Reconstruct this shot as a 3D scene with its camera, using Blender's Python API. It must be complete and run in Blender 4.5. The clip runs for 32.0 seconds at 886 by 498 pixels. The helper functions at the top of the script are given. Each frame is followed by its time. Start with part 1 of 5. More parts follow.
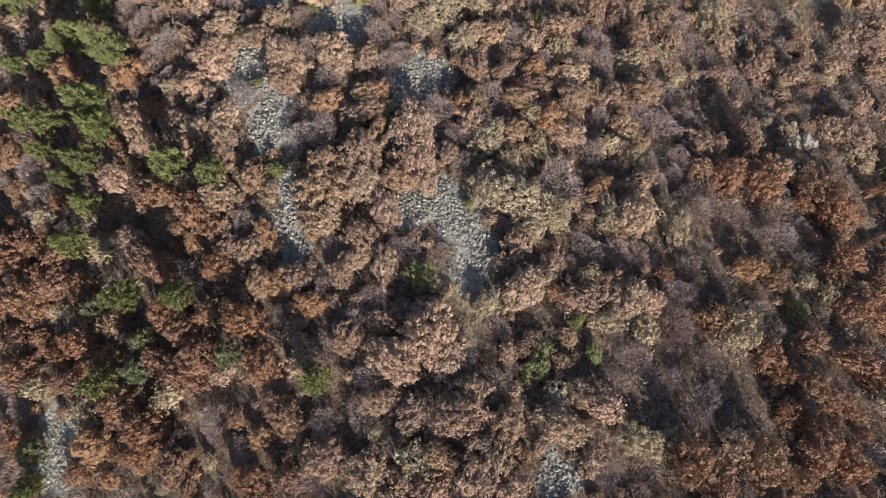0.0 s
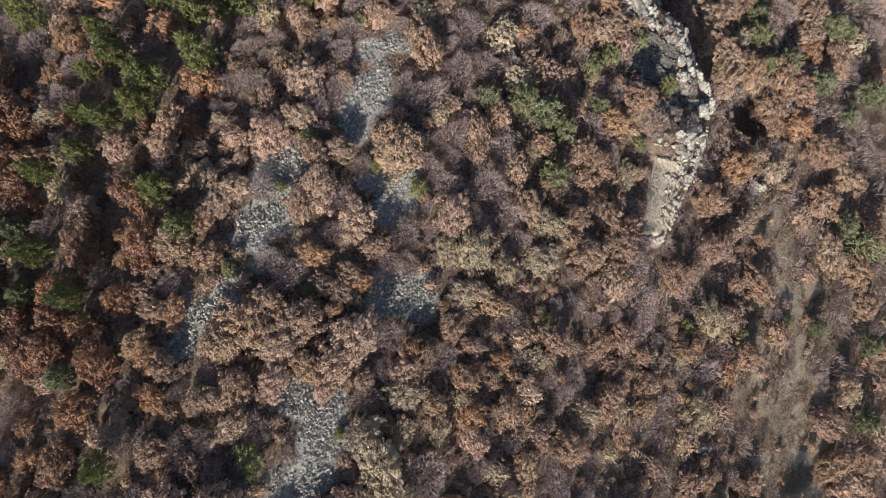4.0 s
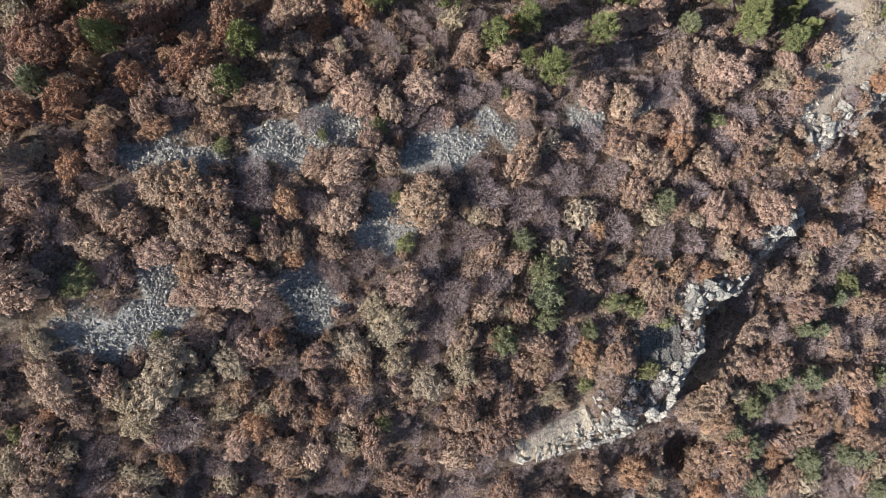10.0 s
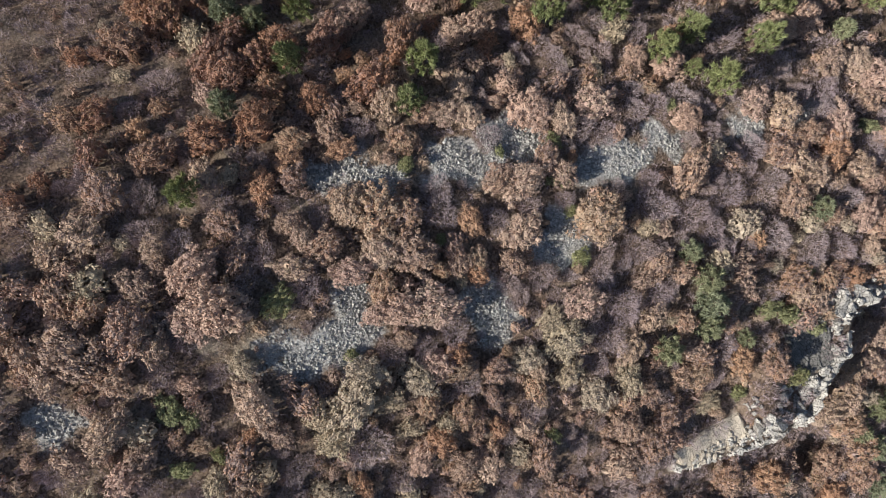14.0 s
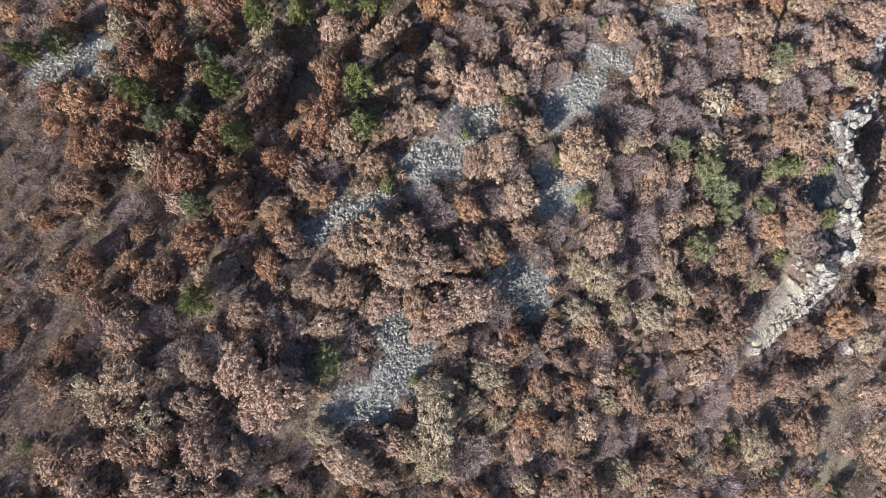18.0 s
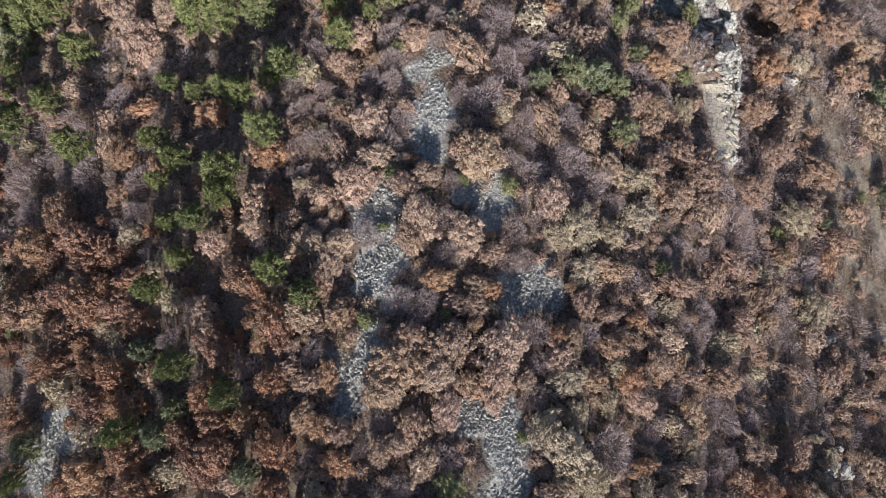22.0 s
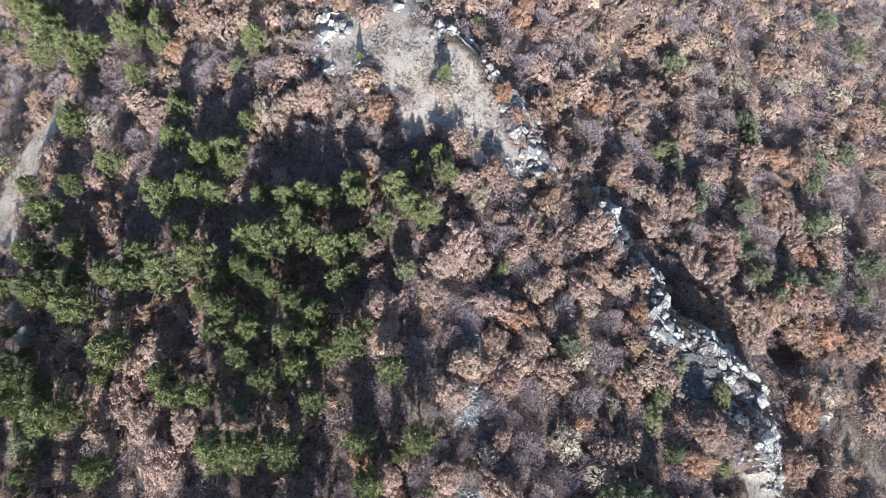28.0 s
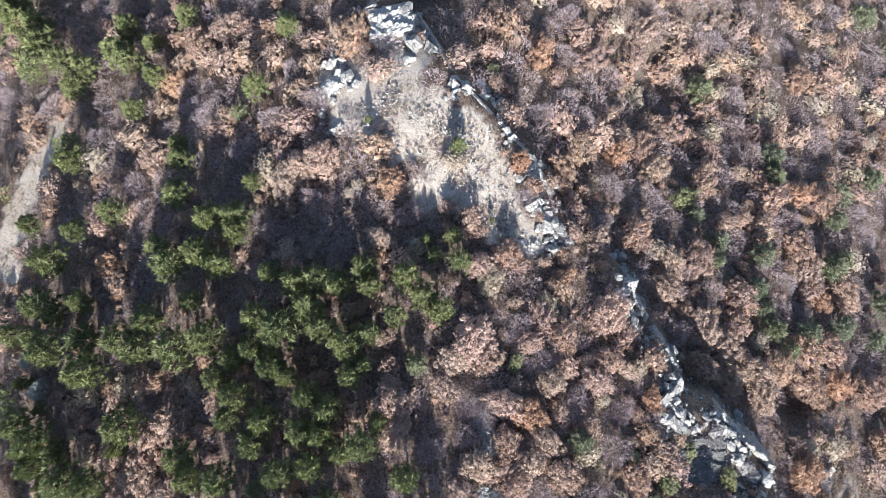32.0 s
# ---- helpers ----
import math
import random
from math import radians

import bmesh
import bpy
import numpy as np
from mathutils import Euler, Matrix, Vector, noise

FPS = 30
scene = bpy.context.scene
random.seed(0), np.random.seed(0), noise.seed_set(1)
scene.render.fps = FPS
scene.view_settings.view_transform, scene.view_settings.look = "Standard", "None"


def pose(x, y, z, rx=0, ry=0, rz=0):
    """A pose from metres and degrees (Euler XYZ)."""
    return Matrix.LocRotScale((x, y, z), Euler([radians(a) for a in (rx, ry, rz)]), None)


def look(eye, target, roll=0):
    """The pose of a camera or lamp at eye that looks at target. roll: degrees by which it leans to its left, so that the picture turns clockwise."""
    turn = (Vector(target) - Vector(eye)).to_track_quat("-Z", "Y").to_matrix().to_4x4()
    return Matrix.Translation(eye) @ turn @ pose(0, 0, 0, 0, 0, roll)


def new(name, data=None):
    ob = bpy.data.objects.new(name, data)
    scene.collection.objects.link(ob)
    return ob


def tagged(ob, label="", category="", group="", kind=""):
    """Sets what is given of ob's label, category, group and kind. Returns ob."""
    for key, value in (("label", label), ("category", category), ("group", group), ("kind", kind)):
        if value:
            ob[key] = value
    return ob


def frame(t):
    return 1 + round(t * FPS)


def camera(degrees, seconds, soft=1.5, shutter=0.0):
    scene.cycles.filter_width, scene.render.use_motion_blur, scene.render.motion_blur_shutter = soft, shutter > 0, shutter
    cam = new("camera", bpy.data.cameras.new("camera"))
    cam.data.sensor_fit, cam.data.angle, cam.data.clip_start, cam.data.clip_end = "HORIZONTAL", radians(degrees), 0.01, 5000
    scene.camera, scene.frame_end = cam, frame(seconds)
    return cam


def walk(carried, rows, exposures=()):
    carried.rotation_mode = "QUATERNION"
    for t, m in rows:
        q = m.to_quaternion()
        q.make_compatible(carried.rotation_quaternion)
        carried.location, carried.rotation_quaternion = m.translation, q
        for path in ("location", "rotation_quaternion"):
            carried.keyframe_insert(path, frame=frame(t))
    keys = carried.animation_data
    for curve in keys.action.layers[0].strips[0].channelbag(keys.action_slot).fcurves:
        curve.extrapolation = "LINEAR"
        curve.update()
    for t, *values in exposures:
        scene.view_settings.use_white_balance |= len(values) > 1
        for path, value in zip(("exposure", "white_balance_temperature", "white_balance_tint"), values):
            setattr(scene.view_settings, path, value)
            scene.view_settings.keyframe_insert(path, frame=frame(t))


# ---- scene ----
cam = camera(65.2, 32.0, 0.95)
METRES, EYE, TILT, LEAN, TURN = 140.0, 70.0, -87.1, 0.0, 0.0
ROWS = [
    (0.0, 0.0, 0.0, 0.0, 0.0, 0.0, -0.0),
    (0.5, 0.0047, 0.0014, 0.0235, 0.25, -2.28, -4.12),
    (1.0, 0.0071, 0.003, 0.0505, 0.6, -3.03, -11.45),
    (1.5, 0.0089, 0.0042, 0.0766, 1.13, -2.9, -21.4),
    (2.0, 0.0077, 0.0058, 0.1037, 1.62, -2.92, -30.52),
    (2.5, 0.0052, 0.0071, 0.13, 1.91, -2.85, -36.24),
    (3.0, -0.0005, 0.0085, 0.1566, 2.11, -2.86, -40.2),
    (3.5, -0.0078, 0.0098, 0.182, 2.19, -2.73, -42.57),
    (4.0, -0.0173, 0.0106, 0.2065, 2.21, -2.5, -43.91),
    (4.5, -0.0253, 0.0112, 0.2276, 2.24, -2.31, -44.86),
    (6.5, -0.0473, 0.0119, 0.2711, 8.34, -7.14, -78.25),
    (7.0, -0.0489, 0.0118, 0.2728, 51.09, -49.51, -88.03),
    (7.5, -0.0516, 0.0117, 0.2727, 169.05, -167.35, -82.88),
    (8.0, -0.0522, 0.0112, 0.2733, 168.91, -167.22, -82.99),
    (8.5, -0.0535, 0.0111, 0.2734, 170.01, -168.35, -83.21),
    (9.0, -0.0532, 0.0107, 0.2695, 172.08, -170.39, -83.49),
    (9.5, -0.0533, 0.0101, 0.2611, 172.87, -171.18, -83.7),
    (10.0, -0.0537, 0.0096, 0.2497, 173.68, -172.01, -83.89),
    (10.5, -0.0542, 0.0087, 0.2362, 174.03, -172.38, -84.08),
    (11.0, -0.0545, 0.0079, 0.2201, 174.63, -173.03, -84.27),
    (11.5, -0.0548, 0.0072, 0.2013, 175.01, -173.43, -84.46),
    (12.0, -0.055, 0.0064, 0.181, 175.17, -173.62, -84.59),
    (12.5, -0.0546, 0.0055, 0.1596, 173.6, -172.06, -84.71),
    (13.0, -0.0542, 0.0048, 0.1389, 170.61, -169.08, -84.77),
    (13.5, -0.0543, 0.0041, 0.1222, 167.19, -165.74, -84.8),
    (14.0, -0.0546, 0.0036, 0.1108, 164.97, -163.57, -84.85),
    (14.5, -0.0548, 0.0033, 0.1041, 163.15, -161.77, -84.92),
    (16.5, -0.0528, 0.0025, 0.1007, 120.09, -117.81, -88.03),
    (17.0, -0.0538, 0.0017, 0.1013, 30.78, -28.76, -86.38),
    (17.5, -0.0549, 0.0006, 0.1018, 11.62, -10.01, -80.38),
    (18.0, -0.0565, -0.0007, 0.1032, 5.97, -4.98, -70.78),
    (18.5, -0.056, -0.0016, 0.1046, 3.78, -3.28, -60.46),
    (19.0, -0.0557, -0.0025, 0.1054, 2.53, -2.55, -50.79),
    (19.5, -0.0563, -0.0026, 0.1068, 1.76, -2.37, -42.93),
    (20.0, -0.0615, -0.0031, 0.1115, 1.26, -2.2, -36.88),
    (20.5, -0.0689, -0.003, 0.1186, 0.93, -2.06, -32.27),
    (21.0, -0.0784, -0.0032, 0.1287, 0.7, -2.04, -28.69),
    (21.5, -0.0898, -0.0027, 0.1409, 0.55, -1.96, -26.74),
    (22.0, -0.1019, -0.0023, 0.1558, 0.47, -1.84, -25.4),
    (22.5, -0.1154, -0.0011, 0.1739, 0.38, 0.15, -24.5),
    (23.0, -0.1286, -0.0005, 0.1925, 0.28, 5.51, -23.5),
    (23.5, -0.1414, -0.0003, 0.2128, 0.24, 11.12, -22.54),
    (24.0, -0.1545, 0.0005, 0.2341, 0.2, 16.8, -22.33),
    (24.5, -0.1653, 0.0018, 0.2521, 0.24, 21.19, -22.24),
    (25.0, -0.1771, 0.0026, 0.2729, 0.27, 21.22, -22.22),
    (25.5, -0.1878, 0.0033, 0.2926, 0.31, 21.19, -22.22),
    (27.5, -0.2271, 0.0061, 0.3729, 0.59, 12.25, -22.4),
    (28.0, -0.2373, 0.0065, 0.3952, 0.68, 7.81, -22.54),
    (28.5, -0.2476, 0.0074, 0.4183, 0.76, 3.45, -22.67),
    (29.0, -0.2587, 0.0083, 0.4427, 0.81, -0.36, -22.79),
    (29.5, -0.2703, 0.0098, 0.4678, 0.82, -1.11, -22.87),
    (30.0, -0.2808, 0.0106, 0.4912, 0.83, -0.97, -22.92),
    (30.5, -0.2899, 0.0102, 0.5122, 0.9, -1.01, -22.93),
    (31.0, -0.301, 0.0112, 0.5346, 0.91, -1.15, -23.02),
    (31.5, -0.3089, 0.0111, 0.5499, 0.96, -1.0, -23.07),
    (32.0, -0.3157, 0.0111, 0.5614, 1.05, -0.92, -23.13),
]
EXPOSURES = [(0.0, 0.55, 6700, 10), (2.0, 0.72, 6650, 10), (4.0, 0.47, 6550, 10), (10.0, 0.61, 6200, 10), (12.4, 0.45, 6200, 10), (14.5, 0.59, 6200, 10), (17.0, 0.71, 6120, 10), (18.0, 0.75, 6100, 10), (20.0, 0.74, 6125, 10), (22.0, 0.67, 6050, 10), (24.0, 0.88, 5550, 10), (25.0, 0.73, 5450, 10), (26.0, 0.9, 5450, 10), (28.0, 1.04, 5500, 10), (29.0, 1.19, 5540, 10), (32.0, 1.33, 5650, 10)]
SKY_STRENGTH, SUN_STRENGTH = 0.064, 5.0
walk(cam, [(t, pose(0, 0, EYE, TILT, LEAN, TURN) @ pose(METRES * x, METRES * y, METRES * z, 90 + pitch, roll, yaw)) for t, x, y, z, yaw, pitch, roll in ROWS],
     EXPOSURES)

# ---- world, sun and exposure ----
SUN_AZ = Vector((0.45, -0.89, 0.0)).normalized()   # towards the sun, over the ground
SUN_EL = 35.0
sun_way = SUN_AZ * math.cos(radians(SUN_EL)) + Vector((0, 0, math.sin(radians(SUN_EL))))
world = bpy.data.worlds.new("sky")
scene.world = world
world.use_nodes = True
wn = world.node_tree
sky = wn.nodes.new("ShaderNodeTexSky")
sky.sky_type = "NISHITA"
sky.sun_disc = False
sky.sun_elevation = radians(SUN_EL)
sky.sun_rotation = math.atan2(SUN_AZ.x, SUN_AZ.y)
wn.nodes["Background"].inputs["Strength"].default_value = SKY_STRENGTH
wn.links.new(sky.outputs[0], wn.nodes["Background"].inputs["Color"])
lamp = bpy.data.lights.new("sun", "SUN")
lamp.energy, lamp.angle, lamp.color = SUN_STRENGTH, radians(0.6), (1.0, 0.91, 0.78)
new("sun", lamp).matrix_world = look(sun_way * 300, (0, 0, 0))


# ---- materials ----
def blank(name):
    m = bpy.data.materials.new(name)
    m.use_nodes = True
    nt = m.node_tree
    bsdf = nt.nodes["Principled BSDF"]
    bsdf.inputs["Specular IOR Level"].default_value = 0.2
    return m, nt, bsdf


def ramp(nt, value, colours):
    node = nt.nodes.new("ShaderNodeValToRGB")
    el = node.color_ramp.elements
    while len(el) < len(colours):
        el.new(0.5)
    for i, col in enumerate(colours):
        el[i].position = i / (len(colours) - 1)
        el[i].color = (*col, 1)
    nt.links.new(value, node.inputs[0])
    return node.outputs[0]


def math_node(nt, op, a, b=None):
    node = nt.nodes.new("ShaderNodeMath")
    node.operation = op
    for i, v in enumerate((a, b)):
        if v is None:
            continue
        if isinstance(v, (int, float)):
            node.inputs[i].default_value = v
        else:
            nt.links.new(v, node.inputs[i])
    return node.outputs[0]


def mix(nt, fac, a, b, kind="MIX"):
    node = nt.nodes.new("ShaderNodeMix")
    node.data_type, node.blend_type = "RGBA", kind
    for slot, v in ((0, fac), (6, a), (7, b)):
        if isinstance(v, (int, float)):
            node.inputs[slot].default_value = v
        elif isinstance(v, tuple):
            node.inputs[slot].default_value = (*v, 1)
        else:
            nt.links.new(v, node.inputs[slot])
    return node.outputs[2]


def noise_tex(nt, scale, detail=4.0, rough=0.6, coord=None):
    node = nt.nodes.new("ShaderNodeTexNoise")
    node.inputs["Scale"].default_value = scale
    node.inputs["Detail"].default_value = detail
    node.inputs["Roughness"].default_value = rough
    if coord is not None:
        nt.links.new(coord, node.inputs["Vector"])
    return node.outputs[0]


def place_coord(nt):
    return nt.nodes.new("ShaderNodeNewGeometry").outputs["Position"]


def bump(nt, bsdf, height, strength, distance):
    node = nt.nodes.new("ShaderNodeBump")
    node.inputs["Strength"].default_value = strength
    node.inputs["Distance"].default_value = distance
    nt.links.new(height, node.inputs["Height"])
    nt.links.new(node.outputs[0], bsdf.inputs["Normal"])


def foliage(name, colours, through_light=0.13, spread=0.32, rough=0.8):
    """Leaves or needles: one hue a tree, a lighter or darker shade a leaf."""
    m, nt, bsdf = blank(name)
    info = nt.nodes.new("ShaderNodeObjectInfo")
    attr = nt.nodes.new("ShaderNodeAttribute")
    attr.attribute_name = "tree"
    geo = nt.nodes.new("ShaderNodeNewGeometry")
    island = geo.outputs["Random Per Island"]
    mottle = noise_tex(nt, 0.9, 3.0, 0.6, geo.outputs["Position"])
    pick = math_node(nt, "ADD", math_node(nt, "ADD", info.outputs["Random"], attr.outputs["Fac"]), math_node(nt, "MULTIPLY", mottle, 0.7))
    pick = math_node(nt, "FRACT", math_node(nt, "ADD", pick, math_node(nt, "MULTIPLY", island, 0.25)))
    hue = ramp(nt, pick, colours)
    patch_noise = noise_tex(nt, 2.3, 2.0, 0.55, geo.outputs["Position"])
    # leaf grain; its dark specks stand in for shaded gaps between leaves
    grain = noise_tex(nt, 11.0, 2.0, 0.7, geo.outputs["Position"])
    shade = math_node(nt, "ADD", math_node(nt, "MULTIPLY", island, spread), math_node(nt, "MULTIPLY", patch_noise, 1.1))
    shade = math_node(nt, "ADD", shade, math_node(nt, "MULTIPLY", grain, 0.5))
    shade = math_node(nt, "ADD", shade, 0.20 - spread / 2)
    tone = nt.nodes.new("ShaderNodeVectorMath")
    tone.operation = "SCALE"
    nt.links.new(hue, tone.inputs[0])
    nt.links.new(shade, tone.inputs["Scale"])
    nt.links.new(tone.outputs[0], bsdf.inputs["Base Color"])
    bsdf.inputs["Roughness"].default_value = rough
    if through_light:
        glow = nt.nodes.new("ShaderNodeBsdfTranslucent")
        nt.links.new(tone.outputs[0], glow.inputs["Color"])
        both = nt.nodes.new("ShaderNodeMixShader")
        both.inputs[0].default_value = through_light
        nt.links.new(bsdf.outputs[0], both.inputs[1])
        nt.links.new(glow.outputs[0], both.inputs[2])
        nt.links.new(both.outputs[0], nt.nodes["Material Output"].inputs["Surface"])
    return m


def bark_material(name, dark, light):
    m, nt, bsdf = blank(name)
    pos = place_coord(nt)
    nt.links.new(ramp(nt, noise_tex(nt, 9.0, 5.0, 0.7, pos), [dark, light]), bsdf.inputs["Base Color"])
    bsdf.inputs["Roughness"].default_value = 0.9
    return m


def stone_material(name, colours, scale=1.2, per_piece=True, crack=0.05, stains=0.9):
    m, nt, bsdf = blank(name)
    geo = nt.nodes.new("ShaderNodeNewGeometry")
    pos = geo.outputs["Position"]
    base = ramp(nt, noise_tex(nt, scale, 6.0, 0.65, pos), colours)
    stain = noise_tex(nt, scale * 7, 5.0, 0.7, pos)
    col = mix(nt, math_node(nt, "MULTIPLY", stain, stains), base, (0.22, 0.21, 0.20), "MULTIPLY")
    cracks = nt.nodes.new("ShaderNodeTexVoronoi")
    cracks.feature = "DISTANCE_TO_EDGE"
    cracks.inputs["Scale"].default_value = scale * 1.7
    nt.links.new(pos, cracks.inputs["Vector"])
    seam = nt.nodes.new("ShaderNodeMapRange")
    seam.inputs[1].default_value, seam.inputs[2].default_value = -0.001, crack
    nt.links.new(cracks.outputs["Distance"], seam.inputs[0])
    col = mix(nt, seam.outputs[0], (0.055, 0.052, 0.048), col)
    if per_piece:
        v = math_node(nt, "MULTIPLY_ADD", geo.outputs["Random Per Island"], 0.7)
        v = math_node(nt, "ADD", v, 0.15)
        tone = nt.nodes.new("ShaderNodeVectorMath")
        tone.operation = "SCALE"
        nt.links.new(col, tone.inputs[0])
        nt.links.new(v, tone.inputs["Scale"])
        col = tone.outputs[0]
    nt.links.new(col, bsdf.inputs["Base Color"])
    bsdf.inputs["Roughness"].default_value = 0.9
    bump(nt, bsdf, math_node(nt, "ADD", noise_tex(nt, scale * 5, 8.0, 0.75, pos), math_node(nt, "MULTIPLY", seam.outputs[0], 0.5)), 1.0, 0.25)
    return m


def ground_material():
    """Leaf litter and dry grass, with stony, grassy and trodden ground where the plan has them."""
    m, nt, bsdf = blank("woodland_floor")
    pos = place_coord(nt)
    fine = noise_tex(nt, 3.2, 8.0, 0.75, pos)
    wide = noise_tex(nt, 0.22, 4.0, 0.6, pos)
    cells = nt.nodes.new("ShaderNodeTexVoronoi")
    cells.inputs["Scale"].default_value = 5.0
    nt.links.new(pos, cells.inputs["Vector"])
    speck = nt.nodes.new("ShaderNodeSeparateColor")
    nt.links.new(cells.outputs["Color"], speck.inputs[0])
    fleck = math_node(nt, "ADD", math_node(nt, "MULTIPLY", fine, 0.62), math_node(nt, "MULTIPLY", speck.outputs[0], 0.38))
    litter = ramp(nt, fleck, [(0.02, 0.015, 0.012), (0.05, 0.037, 0.028), (0.15, 0.108, 0.082), (0.30, 0.225, 0.17), (0.40, 0.35, 0.29)])
    grass = ramp(nt, fleck, [(0.12, 0.10, 0.078), (0.31, 0.262, 0.205), (0.48, 0.415, 0.33), (0.60, 0.53, 0.435)])
    gravel = ramp(nt, math_node(nt, "ADD", math_node(nt, "MULTIPLY", noise_tex(nt, 7.0, 6.0, 0.8, pos), 0.5), math_node(nt, "MULTIPLY", speck.outputs[1], 0.5)),
                  [(0.10, 0.098, 0.092), (0.27, 0.264, 0.25), (0.50, 0.49, 0.465), (0.72, 0.708, 0.675)])
    pale = ramp(nt, math_node(nt, "ADD", math_node(nt, "MULTIPLY", noise_tex(nt, 1.3, 8.0, 0.75, pos), 0.6), math_node(nt, "MULTIPLY", speck.outputs[2], 0.4)), [(0.35, 0.292, 0.235), (0.60, 0.522, 0.438), (0.74, 0.665, 0.575)])
    pale = mix(nt, ramp(nt, noise_tex(nt, 0.42, 6.0, 0.7, pos), [(0, 0, 0), (0.2, 0.2, 0.2), (1, 1, 1)]), pale, grass)
    col = mix(nt, ramp(nt, wide, [(0, 0, 0), (0, 0, 0), (0.8, 0.8, 0.8)]), litter, grass)
    for layer, sheet in (("grass", grass), ("scree", gravel), ("pale", pale)):
        attr = nt.nodes.new("ShaderNodeAttribute")
        attr.attribute_name = layer
        edge = math_node(nt, "ADD", attr.outputs["Fac"], math_node(nt, "MULTIPLY", math_node(nt, "SUBTRACT", fine, 0.5), 0.9))
        hard = nt.nodes.new("ShaderNodeMapRange")
        hard.inputs[1].default_value, hard.inputs[2].default_value = 0.35, 0.65
        nt.links.new(edge, hard.inputs[0])
        col = mix(nt, hard.outputs[0], col, sheet)
    nt.links.new(col, bsdf.inputs["Base Color"])
    bsdf.inputs["Roughness"].default_value = 0.95
    bump(nt, bsdf, noise_tex(nt, 4.5, 8.0, 0.75, pos), 0.9, 0.22)
    return m


def metal_material():
    m, nt, bsdf = blank("galvanised_steel")
    nt.links.new(ramp(nt, noise_tex(nt, 2.0, 4.0, 0.6, place_coord(nt)), [(0.30, 0.31, 0.32), (0.44, 0.45, 0.46)]), bsdf.inputs["Base Color"])
    bsdf.inputs["Roughness"].default_value, bsdf.inputs["Metallic"].default_value = 0.55, 0.4
    return m


LEAF = {
    "oak": foliage("brown_oak_leaves", [(0.34, 0.208, 0.15), (0.418, 0.312, 0.236), (0.248, 0.178, 0.158), (0.472, 0.356, 0.278), (0.352, 0.27, 0.192), (0.382, 0.232, 0.155), (0.31, 0.25, 0.238), (0.34, 0.208, 0.15)]),
    # russet oak leaves, their colour darkened to stand in for shade on the flanks
    "russet": foliage("shaded_russet_oak_leaves", [(0.3, 0.166, 0.112), (0.36, 0.206, 0.13), (0.228, 0.158, 0.136), (0.335, 0.225, 0.145), (0.282, 0.15, 0.105), (0.305, 0.21, 0.178), (0.3, 0.166, 0.112)]),
    "pink": foliage("pinkish_oak_leaves", [(0.455, 0.328, 0.262), (0.415, 0.288, 0.228), (0.48, 0.365, 0.288), (0.41, 0.318, 0.248), (0.44, 0.312, 0.27), (0.455, 0.328, 0.262)]),
    "orange": foliage("orange_oak_leaves", [(0.418, 0.252, 0.16), (0.372, 0.232, 0.16), (0.43, 0.282, 0.182), (0.365, 0.214, 0.146)]),
    "tan": foliage("tan_oak_leaves", [(0.42, 0.338, 0.25), (0.352, 0.302, 0.22), (0.46, 0.38, 0.296), (0.335, 0.287, 0.23), (0.39, 0.332, 0.236), (0.42, 0.338, 0.25)]),
    "shrub": foliage("grey_twigs", [(0.372, 0.3, 0.308), (0.318, 0.258, 0.282), (0.405, 0.335, 0.328), (0.35, 0.29, 0.322), (0.382, 0.302, 0.284), (0.372, 0.3, 0.308)], 0.0, 0.3, 0.9),
    "pine": foliage("pine_needles", [(0.215, 0.24, 0.108), (0.24, 0.262, 0.116), (0.185, 0.212, 0.104), (0.25, 0.265, 0.124)], 0.08, 0.6),
    "blue_pine": foliage("bluish_pine_needles", [(0.262, 0.285, 0.18), (0.255, 0.28, 0.195), (0.285, 0.298, 0.178), (0.262, 0.272, 0.17)], 0.2, 0.5),
    "evergreen": foliage("evergreen_leaves", [(0.245, 0.26, 0.125), (0.29, 0.295, 0.175), (0.21, 0.225, 0.12), (0.30, 0.285, 0.145)], 0.25, 0.5),
    "dead": foliage("bleached_twigs", [(0.58, 0.60, 0.58), (0.50, 0.52, 0.51)], 0.0, 0.4),
}
STRAW = foliage("dry_straw", [(0.46, 0.372, 0.286), (0.37, 0.292, 0.226), (0.52, 0.43, 0.335), (0.31, 0.245, 0.195), (0.46, 0.372, 0.286)], 0.25, 0.3)
BARK = bark_material("oak_bark", (0.06, 0.05, 0.045), (0.20, 0.17, 0.15))
PINE_BARK = bark_material("pine_bark", (0.07, 0.045, 0.035), (0.19, 0.13, 0.10))
LIMESTONE = stone_material("weathered_limestone", [(0.3, 0.29, 0.275), (0.5, 0.485, 0.455), (0.68, 0.655, 0.61), (0.78, 0.755, 0.71)], 0.9, True, 0.05, 0.5)
CREAM = stone_material("cream_limestone", [(0.48, 0.415, 0.335), (0.66, 0.585, 0.48), (0.75, 0.68, 0.575)], 0.9, False, 0.02, 0.45)
CHALK = stone_material("bleached_limestone", [(0.48, 0.45, 0.405), (0.70, 0.665, 0.605), (0.80, 0.77, 0.715)], 0.9, True, 0.03, 0.3)
# greyish stone, toned down further so its colour carries the slope's shade
SHADED_GREY_ROCK = stone_material("shaded_grey_bedrock", [(0.14, 0.14, 0.138), (0.25, 0.248, 0.24), (0.40, 0.392, 0.375)], 1.3, False, 0.06, 0.7)
